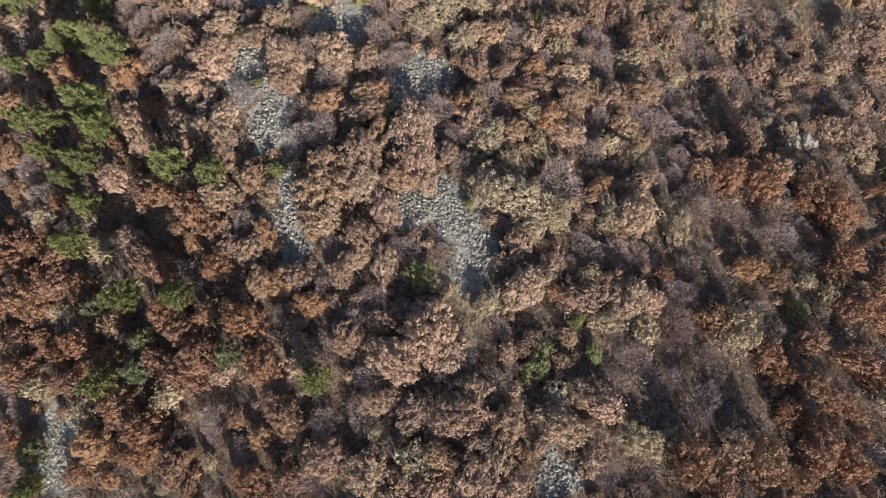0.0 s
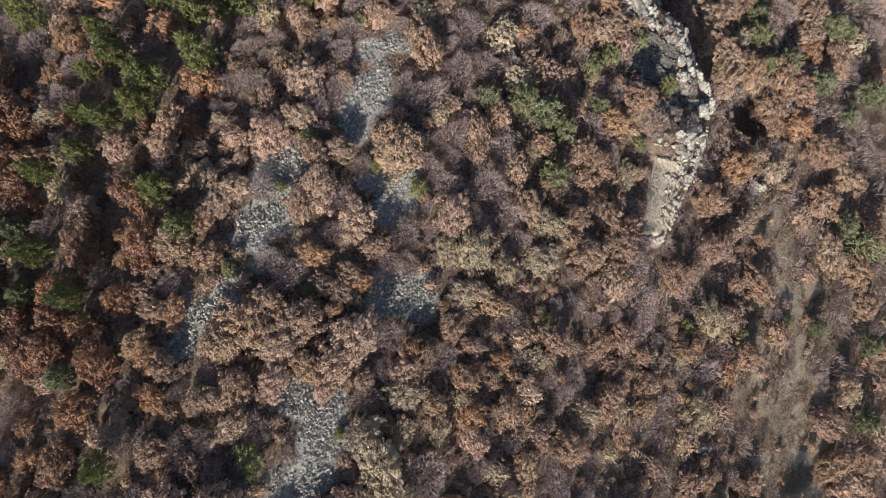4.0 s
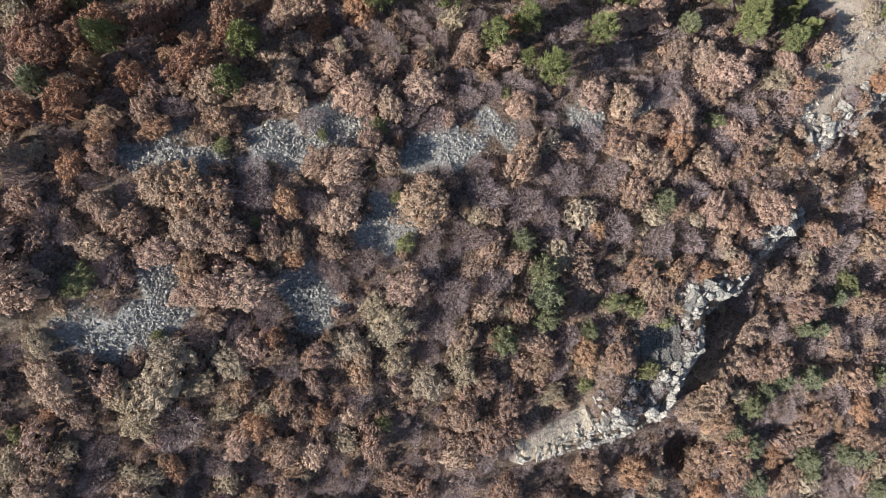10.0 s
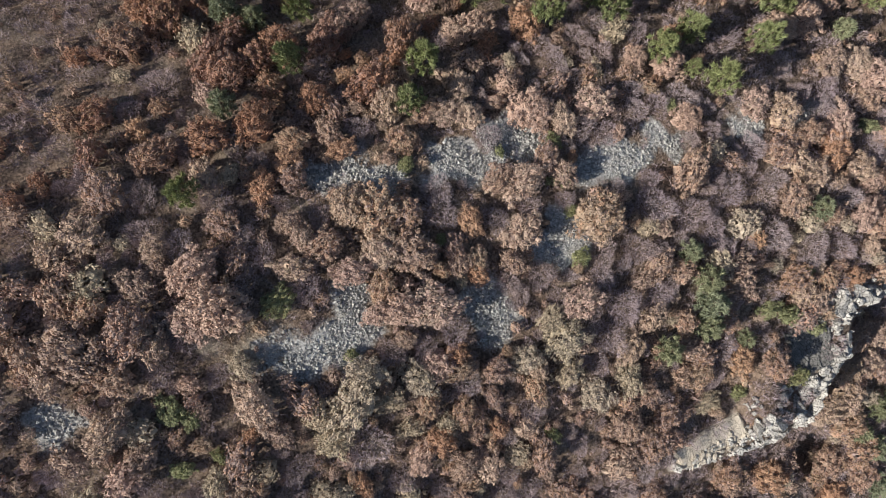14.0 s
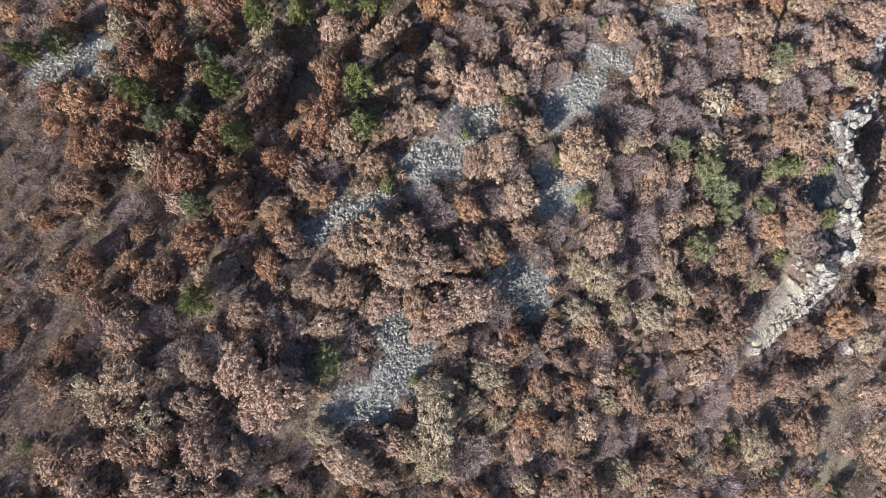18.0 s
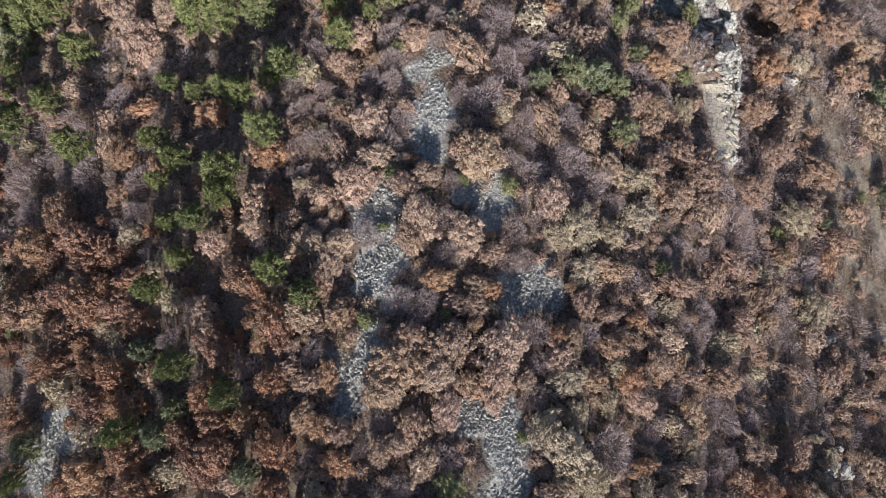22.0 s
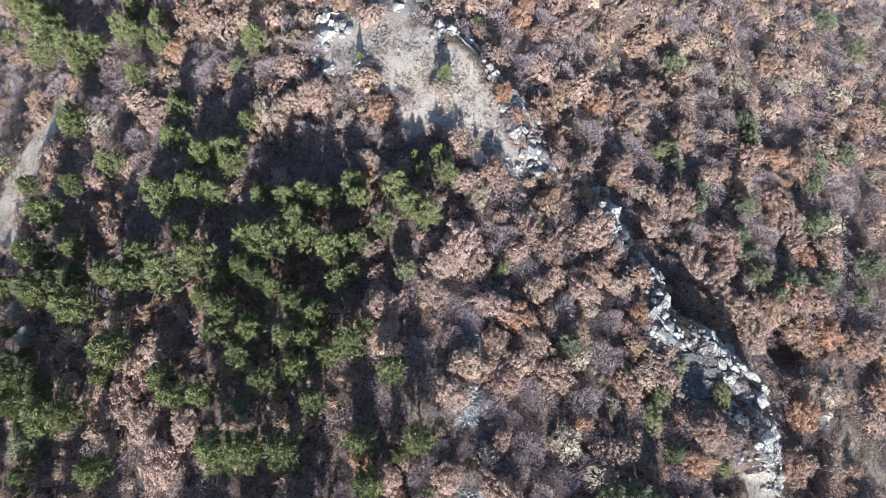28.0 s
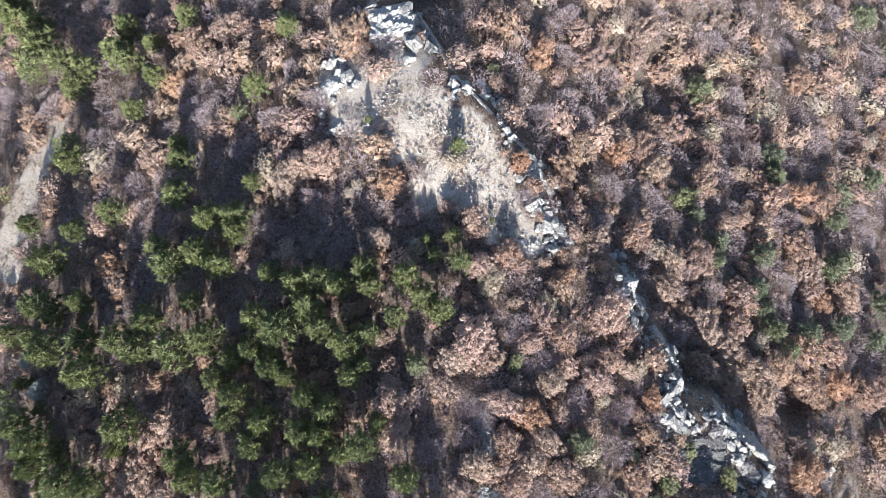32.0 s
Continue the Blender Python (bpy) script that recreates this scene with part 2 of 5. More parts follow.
SCREE = stone_material("grey_scree_stone", [(0.36, 0.356, 0.345), (0.58, 0.57, 0.545), (0.82, 0.805, 0.77)], 2.4, True, 0.0, 0.4)
GROUND = ground_material()
STEEL = metal_material()


# ---- plan: the hill ----
RIDGE, ACROSS = (-0.46, 0.888), (0.888, 0.46)
CREST = [(-62, 112), (-53, 105), (-39, 99), (-30, 92), (-20, 88.5), (-8, 79), (-5.5, 75.5), (-0.5, 76.5), (5, 74), (10.5, 72), (12.5, 68), (14.5, 62), (15.7, 57.5), (17, 53.5), (18, 49.5), (21, 44)]


def soft(q):
    return 1 / (1 + np.exp(-np.clip(q, -40, 40)))


def beyond_crest(x, y):
    """Metres past the edge of the crag, on its downhill side."""
    best, side = np.full(x.shape, 1e9), np.zeros(x.shape)
    for (ax, ay), (bx, by) in zip(CREST, CREST[1:]):
        dx, dy = bx - ax, by - ay
        t = np.clip(((x - ax) * dx + (y - ay) * dy) / (dx * dx + dy * dy), 0, 1)
        d = np.hypot(x - ax - t * dx, y - ay - t * dy)
        s = np.sign(dx * (y - ay) - dy * (x - ax))
        side, best = np.where(d < best, s * d, side), np.minimum(best, d)
    return side


def ground_z(x, y):
    """Height of the spur: a rounded back that falls to both sides, with a crag along its eastern edge."""
    x, y = np.asarray(x, float), np.asarray(y, float)
    u, v = np.clip(x * RIDGE[0] + y * RIDGE[1], -150, 320), x * ACROSS[0] + y * ACROSS[1]
    e = beyond_crest(x, y)
    step = soft((e - 1.5) / 0.6) * soft((30 - e) / 9)
    a = np.sqrt(v * v + 22 ** 2) - 22
    z = -0.1319 - 0.1841 * u - 0.000322 * u * u - 0.0853 * v - 0.5196 * a - 0.000329 * u * a + 0.000169 * u * v - 4.1193 * step - 2.2
    z = z + 3.5 * np.exp(-((x + 54) ** 2 + (y - 102) ** 2) / 15 ** 2) - 6 * np.exp(-((x + 18) ** 2 + (y - 124) ** 2) / 14 ** 2) - 5.5 * np.exp(-((x - 18.2) ** 2 + (y - 82) ** 2) / 3.4 ** 2)
    # The mound at (2.8, 63.0) is added to throw shade on the bedrock.
    z = z + 3.3 * soft((0.9 - e) / 0.45) * np.exp(-(np.minimum(e, 0) / 6) ** 2) * soft((x + 12) / 1.5) * soft((19 - x) / 1.2) + 3.0 * np.exp(-((x - 8.3) ** 2 + (y - 63.8) ** 2) / 3.6 ** 2) + 3.4 * np.exp(-((x - 2.8) ** 2 + (y - 63.0) ** 2) / 3.4 ** 2)
    return -125 + 12 * np.logaddexp(0, (z + 125) / 12)


def rocky(x):
    """How broad the bare rock is along the edge of the crag: a rim by the plateau, a wooded gap, then the broken cliff."""
    return np.where(x < -36, 0.45, np.where(x < -22.5, 0.0, np.where(x < -14.5, 0.75, np.where(x < -12, 0.0, np.where(x < 17.4, 1.0, 0.0)))))


def height_at(x, y):
    return float(ground_z(np.array([x]), np.array([y]))[0])


PATCHES = {}


def patch(kind, discs):
    """Open ground in the wood: discs of x, y and radius."""
    discs = [(x, y, r * 1.05) for x, y, r in discs] if kind == "grass" else discs
    PATCHES.setdefault(kind, []).extend(discs)


patch("scree", [(0.4, 9.3, 2.4), (2.2, 6.9, 2.7), (3.3, 3.2, 2.7), (-0.8, 7.5, 2.1), (3.3, 0.8, 2.1), (-22.5, 26.3, 2.1), (-20.2, 22.1, 2.0), (-18.7, 19.3, 1.9), (-17.6, 16.0, 1.4), (-12.1, 31.4, 3.2), (-2.8, 24.1, 2.7), (-4.1, 21.9, 2.3), (-48.2, -23.4, 3.3), (-47.5, -17.8, 2.9), (11.3, -19.0, 2.3), (-3.5, 8.5, 2.3), (-23.1, 23.1, 2.7), (-19.6, 17.4, 2.6), (-17.5, 7.0, 2.3), (-16.3, 3.1, 2.0), (-16.7, 10.6, 2.0), (-22.1, 38.9, 2.5), (-20.8, 34.6, 2.9), (-25.3, 42.1, 1.7), (-10.2, 29.7, 1.9), (-27.9, 54.1, 2.0), (-31.7, 63.1, 1.7), (-24.5, 44.3, 2.0), (-0.5, 24.2, 2.3), (-30.8, 61.0, 1.4)])
patch("scree", [(-28.8, 55.3, 1.3), (-27.5, 52.3, 1.3)])
patch("grass", [(26.0, 83.0, 2.2), (27.6, 77.0, 2.6), (26.5, 72.8, 1.8), (29.6, 68.2, 1.7), (33.0, 72.6, 3.0), (38.0, 70.2, 3.0), (42.8, 66.2, 3.4), (46.6, 62.6, 3.4), (49.8, 60.0, 3.2), (52.8, 55.4, 3.4), (56.6, 50.4, 3.4), (60.8, 47.2, 3.4), (66.0, 44.2, 3.6), (47.6, 50.6, 2.8), (44.6, 46.0, 2.8), (41.6, 40.6, 2.6), (1.7, -3.1, 2.7), (1.5, -0.5, 2.4), (2.7, -5.0, 2.4), (-19.6, 8.3, 1.5), (-20.9, 10.2, 1.5)])
patch("grass", [(45.0, 55.0, 3.0), (40.0, 58.5, 2.6), (52.5, 48.5, 2.8), (36.5, 64.0, 2.4), (57.0, 42.5, 2.8), (62.0, 40.0, 2.8), (47.0, 70.0, 2.8), (42.0, 76.0, 2.6), (53.0, 66.0, 2.6), (58.5, 58.0, 2.8), (64.0, 52.0, 2.6)])
patch("rock", [(-33.5, 88.6, 2.6), (-39.5, 88.6, 3.0), (-69.2, 98.6, 4.4), (-64.2, 96.3, 4.6), (-60.5, 98.4, 4.5), (-56.0, 98.2, 4.4), (-51.4, 97.4, 4.4), (-47.6, 96.5, 4.8), (-43.3, 92.3, 4.7), (-39.9, 90.4, 3.2), (-48.5, 92.6, 3.9), (-56.2, 94.6, 4.0), (-36.5, 88.4, 2.4), (-64.8, 109.6, 3.5), (-60.8, 104.9, 3.4), (-49.7, 89.5, 3.5), (-113.4, 126.9, 6.4), (-108.7, 130.2, 6.3), (-111.4, 119.2, 3.9), (-98.4, 109.9, 2.2)])
patch("rock", [(-105.0, 119.0, 3.6), (-101.0, 125.0, 3.6), (-103.0, 113.5, 2.2), (-116.0, 125.5, 4.0)])
patch("track", [(-120.0, 75.6, 2.6), (-120.0, 70.5, 3.1), (-120.0, 65.2, 3.4), (-120.0, 60.0, 3.4), (-119.0, 54.2, 3.5), (-115.4, 49.0, 3.4), (24.3, 174.5, 1.4), (31.7, 171.8, 1.4), (39.0, 169.2, 1.4)])
patch("gully", [(-30.3, 125.7, 4.2), (-26.1, 125.1, 4.3), (-34.7, 127.3, 3.6), (-18.9, 123.6, 3.1), (-12.2, 120.9, 2.2)])
patch("slab", [(15.6, 52.3, 1.6), (14.6, 54.3, 1.9), (13.6, 56.2, 2.1), (12.5, 58.0, 2.0), (11.3, 59.8, 1.8), (-2.5, 67.6, 2.3), (-0.4, 69.6, 2.4), (1.0, 70.2, 2.3)])
patch("pit", [(18.6, 81.8, 4.0)])



def cover(kind, x, y, soft_edge=1.2):
    """1 inside the discs of that kind, falling to 0 past their edge."""
    f = np.zeros(np.shape(x))
    x, y = x + 0.75 * np.sin(1.1 * y + np.sin(0.6 * x)) + 0.35 * np.sin(2.9 * y + 1.3 * x), y + 0.75 * np.sin(1.2 * x + 1.4 * np.sin(0.5 * y)) + 0.35 * np.sin(2.6 * x - 1.7 * y)
    for cx, cy, r in PATCHES[kind]:
        f = np.maximum(f, soft((r - np.hypot(x - cx, y - cy)) / soft_edge * 2))
    return f


# ---- mesh helpers ----
def mesh_from(name, verts, faces, mats, smooth=False, index=None, tree=None):
    """A mesh from arrays: verts n x 3, faces m x k (all of one size)."""
    me = bpy.data.meshes.new(name)
    verts, faces = np.asarray(verts, np.float32), np.asarray(faces, np.int32)
    k = faces.shape[1]
    me.vertices.add(len(verts))
    me.vertices.foreach_set("co", verts.ravel())
    me.loops.add(faces.size)
    me.loops.foreach_set("vertex_index", faces.ravel())
    me.polygons.add(len(faces))
    me.polygons.foreach_set("loop_start", np.arange(0, faces.size, k, dtype=np.int32))
    me.polygons.foreach_set("loop_total", np.full(len(faces), k, np.int32))
    for mat in mats if isinstance(mats, (list, tuple)) else [mats]:
        me.materials.append(mat)
    if index is not None:
        me.polygons.foreach_set("material_index", np.asarray(index, np.int32))
    me.polygons.foreach_set("use_smooth", np.full(len(faces), smooth))
    if tree is not None:
        me.attributes.new("tree", "FLOAT", "POINT").data.foreach_set("value", np.asarray(tree, np.float32))
    me.update(calc_edges=True)
    me.validate()
    return me


def part(name, me, parent, label=""):
    ob = new(name, me)
    ob.parent = parent
    return tagged(ob, label)


def unit(v):
    return v / (np.linalg.norm(v, axis=-1, keepdims=True) + 1e-9)


def leaf_sprays(rng, centres, facing, size, lengthen=1.35):
    """Pointed leaf sprays at the centres, turned roughly the way given."""
    n = len(centres)
    nrm = unit(facing + rng.normal(0, 0.40, (n, 3)) + np.array([0, 0, 0.25]))
    a = unit(np.cross(nrm, rng.normal(0, 1, (n, 3))))
    b = np.cross(nrm, a)
    s = (size * rng.uniform(0.6, 1.3, n))[:, None]
    v = np.stack([centres - a * s * lengthen * 0.4 - b * s * 0.5, centres - a * s * lengthen * 0.4 + b * s * 0.5,
                  centres + a * s * lengthen * 0.6 + nrm * s * rng.uniform(-0.2, 0.2, (n, 1))], 1).reshape(-1, 3)
    return v, np.arange(3 * n).reshape(-1, 3)


def tube(path, radii, sides=6):
    """A tapered limb along a list of points."""
    rings, path = [], np.asarray(path, float)
    for i, p in enumerate(path):
        d = unit(path[min(i + 1, len(path) - 1)] - path[max(i - 1, 0)])
        a = unit(np.cross(d, (0.3, 1.0, 0.2)))
        b = np.cross(d, a)
        w = np.arange(sides) / sides * 2 * np.pi
        rings.append(p + radii[i] * (np.cos(w)[:, None] * a + np.sin(w)[:, None] * b))
    v = np.concatenate(rings)
    f = [(i * sides + j, i * sides + (j + 1) % sides, (i + 1) * sides + (j + 1) % sides, (i + 1) * sides + j)
         for i in range(len(path) - 1) for j in range(sides)]
    return v, np.array(f)


def joined(pieces):
    vs, fs, n = [], [], 0
    for v, f in pieces:
        vs.append(v)
        fs.append(f + n)
        n += len(v)
    return np.concatenate(vs), np.concatenate(fs)


# ---- the kinds of tree, each with a crown about 1 across its radius ----
CORE = 96        # pieces of the inner canopy


def inner_crown(rng, reach, base, rise, lumps):
    """The dense inside of a crown: a ragged, lumpy canopy under the outer sprays."""
    t = np.linspace(-1, 1, 9)
    a, b = np.meshgrid(t, t)
    x, y = a * np.sqrt(1 - b * b / 2), b * np.sqrt(1 - a * a / 2)
    q, w = np.hypot(x, y), np.arctan2(y, x)
    turn = rng.uniform(0, 6.283)
    edge = reach * (1 + 0.15 * np.sin(2 * w + turn) + 0.13 * np.sin(5 * w + 2 * turn)) + rng.normal(0, 0.06, x.shape)
    z = base + rise * np.sqrt(np.clip(1 - q * q, 0, 1)) + rng.normal(0, lumps, x.shape)
    v = np.stack([x * edge, y * edge, z], -1).reshape(-1, 3)
    i = np.arange(81).reshape(9, 9)
    f = np.stack([i[:-1, :-1], i[:-1, 1:], i[1:, 1:], i[1:, :-1]], -1).reshape(-1, 4)[rng.permutation(64)[:CORE // 2]]
    return v, np.concatenate([f[:, [0, 1, 2]], f[:, [0, 2, 3]]])


def oak_crown(rng, lobes=46, leaves=46, size=0.060, gap=0.165):
    """Many small rounded clumps of leaves over a broad, uneven dome, with a thinner layer of leaves inside."""
    cs, tries = [], 0
    lean = rng.uniform(0, 6.283)
    while len(cs) < lobes:
        tries += 1
        w, q = rng.uniform(0, 2 * np.pi), math.sqrt(rng.uniform(0, 1))
        reach = 0.86 + 0.15 * math.sin(2 * w + lean) + 0.15 * math.sin(5 * w + 2 * lean)
        p = np.array([math.cos(w) * q * reach, math.sin(w) * q * reach, 0.42 + 0.78 * math.sqrt(max(0, 1 - q * q)) * rng.uniform(0.72, 1.05) + rng.uniform(-0.06, 0.06)])
        if all(np.linalg.norm(p - c) > gap for c in cs) or tries > 60 * lobes:
            cs.append(p)
    vs = [inner_crown(rng, 0.72, 0.22, 0.60, 0.08)]
    for c in cs:
        n = int(leaves * rng.uniform(0.7, 1.3))
        d = unit(rng.normal(0, 1, (n, 3)) + np.array([0, 0, 0.35]))
        r = rng.uniform(0.10, 0.18) * rng.uniform(0.5, 1.25, (n, 1))
        vs.append(leaf_sprays(rng, c + d * r * np.array([1, 1, 0.85]), d, size))
    n = lobes * leaves // 5
    w, q = rng.uniform(0, 2 * np.pi, n), np.sqrt(rng.uniform(0, 0.7, n))
    p = np.stack([np.cos(w) * q, np.sin(w) * q, 0.30 + 0.55 * np.sqrt(1 - q * q) * rng.uniform(0.6, 1.0, n)], -1)
    vs.append(leaf_sprays(rng, p, np.tile([0.0, 0.0, 1.0], (n, 1)), size * 1.15))
    return joined(vs)


def oak_trunk(rng):
    pieces = [tube([(0, 0, -0.12), (0.03, 0.01, 0.25), (0.01, 0.04, 0.6), (0.02, 0.0, 1.0)], [0.07, 0.05, 0.04, 0.015])]
    for i in range(6):
        w = i / 6 * 2 * np.pi + rng.uniform(-0.4, 0.4)
        z0, q = rng.uniform(0.25, 0.6), rng.uniform(0.5, 0.8)
        pieces.append(tube([(0.02, 0.02, z0), (math.cos(w) * q * 0.5, math.sin(w) * q * 0.5, z0 + 0.3), (math.cos(w) * q, math.sin(w) * q, z0 + rng.uniform(0.4, 0.65))], [0.03, 0.02, 0.008], 5))
    return joined(pieces)


def twig_crown(rng, twigs=1300, width=0.0085):
    """A leafless bush: a dome of fine twigs that all point up and out."""
    w, q = rng.uniform(0, 2 * np.pi, twigs), np.sqrt(rng.uniform(0, 1, twigs))
    lean = rng.uniform(0, 6.283)
    reach = 0.88 + 0.12 * np.sin(3 * w + lean) + 0.06 * np.sin(7 * w)
    top = 0.35 + 0.7 * np.sqrt(1 - q * q) + 0.10 * np.sin(5 * q * np.cos(w) + lean) * np.cos(4 * q * np.sin(w))
    f = rng.uniform(0, 1, twigs) ** 0.6
    tip = np.stack([np.cos(w) * q * reach, np.sin(w) * q * reach, top * (0.45 + 0.55 * f)], -1)
    d = unit(np.stack([tip[:, 0], tip[:, 1], 0.55 + tip[:, 2]], -1) + rng.normal(0, 0.42, (twigs, 3)))
    ln = rng.uniform(0.13, 0.34, (twigs, 1))
    a = unit(np.cross(d, rng.normal(0, 1, (twigs, 3)))) * width * rng.uniform(0.6, 1.6, (twigs, 1))
    base = tip - d * ln
    v = np.stack([base - a, base + a, tip], 1).reshape(-1, 3)
    return v, np.arange(len(v)).reshape(-1, 3)


def shrub_stems(rng):
    pieces = []
    for i in range(6):
        w = i / 6 * 2 * np.pi + rng.uniform(-0.4, 0.4)
        q = rng.uniform(0.25, 0.6)
        pieces.append(tube([(math.cos(w) * 0.05, math.sin(w) * 0.05, -0.1), (math.cos(w) * q * 0.5, math.sin(w) * q * 0.5, 0.4), (math.cos(w) * q, math.sin(w) * q, 0.75)], [0.014, 0.010, 0.004], 4))
    return joined(pieces)


def pine_crown(rng, tiers=6, size=0.152, tall=2.1):
    """Whorls of branches that end in upturned tufts of needles, with dark gaps between them."""
    tris = []
    for k in range(tiers):
        f = k / (tiers - 1)
        reach = (1.0 - f ** 1.4) * 0.92 + 0.05
        count = max(2, int(round(9 * (1 - f) + 2)))
        for i in range(count):
            w = i / count * 2 * np.pi + k * 0.9 + rng.uniform(-0.25, 0.25)
            out = reach * rng.uniform(0.72, 1.08)
            for s in ((0.55, 1.0) if reach > 0.45 else (1.0,)):
                c = np.array([math.cos(w) * out * s, math.sin(w) * out * s, tall * (0.38 + 0.60 * f) + 0.10 * s + rng.uniform(-0.08, 0.08)])
                c[:2] += rng.normal(0, 0.05, 2)
                n = 52 if s == 1.0 else 36
                d = unit(rng.normal(0, 0.75, (n, 3)) + np.array([math.cos(w) * 0.5, math.sin(w) * 0.5, 0.75]))
                a = unit(np.cross(d, rng.normal(0, 1, (n, 3)))) * size * 0.17
                ln = (size * rng.uniform(0.9, 1.9, n))[:, None]
                st = c + rng.normal(0, 0.055, (n, 3))
                tris.append(np.stack([st - a, st + a, st + d * ln], 1).reshape(-1, 3))
    v = np.concatenate(tris)
    return v, np.arange(len(v)).reshape(-1, 3)


def pine_trunk(rng, tall=2.1):
    pieces = [tube([(0, 0, -0.15), (0.01, 0.01, tall * 0.5), (0.0, 0.02, tall * 0.98)], [0.075, 0.05, 0.01])]
    for k in range(12):
        f = rng.uniform(0.25, 0.85)
        w, q = rng.uniform(0, 2 * np.pi), (1 - f) * 0.85
        pieces.append(tube([(0, 0, tall * f), (math.cos(w) * q, math.sin(w) * q, tall * f + 0.12)], [0.02, 0.008], 4))
    return joined(pieces)


KINDS = {
    # name, crown builder, trunk builder, height over radius, label, category
    "oak": ("oak_tree", lambda g: oak_crown(g), oak_trunk, "low oak with dry brown autumn leaves on the stony hillside", "tree"),
    "russet": ("oak_tree", lambda g: oak_crown(g), oak_trunk, "low oak with russet-brown dry leaves on the western slope, darkened for its shade", "tree"),
    "pink": ("oak_tree", lambda g: oak_crown(g, 50, 46), oak_trunk, "broad oak with pale pinkish-brown dry leaves", "tree"),
    "orange": ("oak_tree", lambda g: oak_crown(g, 42, 46), oak_trunk, "small oak with bright rust-orange autumn leaves", "tree"),
    "tan": ("oak_tree", lambda g: oak_crown(g, 46, 38), oak_trunk, "oak with thin yellowish-tan autumn leaves", "tree"),
    "shrub": ("bare_shrub", lambda g: twig_crown(g), shrub_stems, "leafless grey-mauve shrub with fine upright twigs", "shrub"),
    "pine": ("pine_tree", lambda g: pine_crown(g), pine_trunk, "young dark green pine with tufted needles", "tree"),
    "blue_pine": ("pine_tree", lambda g: pine_crown(g, 5, 0.19, 1.8), pine_trunk, "small pale blue-green pine among brown oaks", "tree"),
    "evergreen": ("evergreen_bush", lambda g: oak_crown(g, 36, 50, 0.066, 0.18), oak_trunk, "rounded light green evergreen bush", "bush"),
    "dead": ("dead_bush", lambda g: twig_crown(g, 900, 0.018), shrub_stems, "bleached grey-white dead bush", "bush"),
}
RISE = {"oak": 1.0, "russet": 1.05, "pink": 1.0, "orange": 0.95, "tan": 0.95, "shrub": 0.85, "pine": 1.62, "blue_pine": 1.15, "evergreen": 0.9, "dead": 0.9}
VARIANTS = 6
LEAFY = ("oak", "russet", "pink", "orange", "tan", "evergreen")
CROWN_ARRAYS, CROWN_MESH, TRUNK_MESH = {}, {}, {}
for number, (kind, (title, crown_of, trunk_of, _, _)) in enumerate(KINDS.items()):
    for i in range(VARIANTS):
        g = np.random.default_rng(100 * number + i)
        v, f = crown_of(g)
        CROWN_ARRAYS[kind, i] = (v, f)
        if title == "oak_tree":          # bare grey twig ends among the leaves
            tv, tf = twig_crown(g, 170, 0.0085)
            both = joined([(v, f), (tv * np.array([0.95, 0.95, 1.17]), tf)])
            CROWN_MESH[kind, i] = mesh_from(title + "_crown", *both, [LEAF[kind], LEAF["shrub"]], index=np.repeat([0, 1], [len(f), len(tf)]))
        else:
            CROWN_MESH[kind, i] = mesh_from(title + "_crown", v, f, LEAF[kind])
        v, f = trunk_of(g)
        TRUNK_MESH[kind, i] = mesh_from(title + "_trunk", v, f, PINE_BARK if "pine" in kind else BARK, True)

TREES = []          # x, y, radius of every tree that stands by itself
FAR = {}            # the woods further off, kind by kind
rng = np.random.default_rng(7)


def on_shady_flank(x, y):
    """The western flank and the foot of the eastern one: taller, more open wood, its oak leaves coloured darker to
    stand in for shade.
    """
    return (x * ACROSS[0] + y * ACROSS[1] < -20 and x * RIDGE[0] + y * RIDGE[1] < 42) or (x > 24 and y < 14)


def plant(kind, x, y, r, tall=1.0):
    title, _, _, label, category = KINDS[kind]
    root = new(title)
    root.empty_display_size = 0.3
    r = r * (0.90 if kind == "pine" else 0.8 if kind == "blue_pine" and y > 55 else 1.0)
    h = r ** 0.75 * 1.2 * RISE[kind] * rng.uniform(0.88, 1.15) * (1.3 if on_shady_flank(x, y) else 1.0) * tall
    wide = 1.0 if "pine" in kind else rng.uniform(0.8, 1.25)
    root.matrix_basis = Matrix.LocRotScale((x, y, height_at(x, y)), Euler((rng.uniform(-0.08, 0.08), rng.uniform(-0.08, 0.08), rng.uniform(0, 6.283))), (r * wide, r / wide, h))
    tagged(root, label, category, title.replace("_", " ") + "s on the hillside")
    i = int(rng.integers(VARIANTS))
    part("stem" if kind in ("shrub", "dead") else "trunk", TRUNK_MESH[kind, i], root)
    part("crown", CROWN_MESH[kind, i], root)
    TREES.append((x, y, r))


def stand(kind, places, tall=1.0):
    for x, y, r in places:
        plant("russet" if kind == "oak" and on_shady_flank(x, y) else kind, x, y, r, tall)


# ---- the ground: one sheet to the horizon ----
def spaced(lo, hi, step, far):
    inner = np.arange(lo, hi + step / 2, step)
    out = [step]
    while sum(out) < far:
        out.append(out[-1] * 1.22)
    grow = np.cumsum(out[1:])
    return np.concatenate([lo - grow[::-1], inner, hi + grow])


gx, gy = spaced(-150, 95, 1.2, 2400), spaced(-50, 190, 1.2, 2400)
mx, my = np.meshgrid(gx, gy)
fx, fy = mx.ravel(), my.ravel()
fz = ground_z(fx, fy)
rough = np.array([noise.fractal((px * 0.16, py * 0.16, 3.0), 1.0, 2.0, 4) for px, py in zip(fx, fy)])
fz = fz + 0.35 * rough
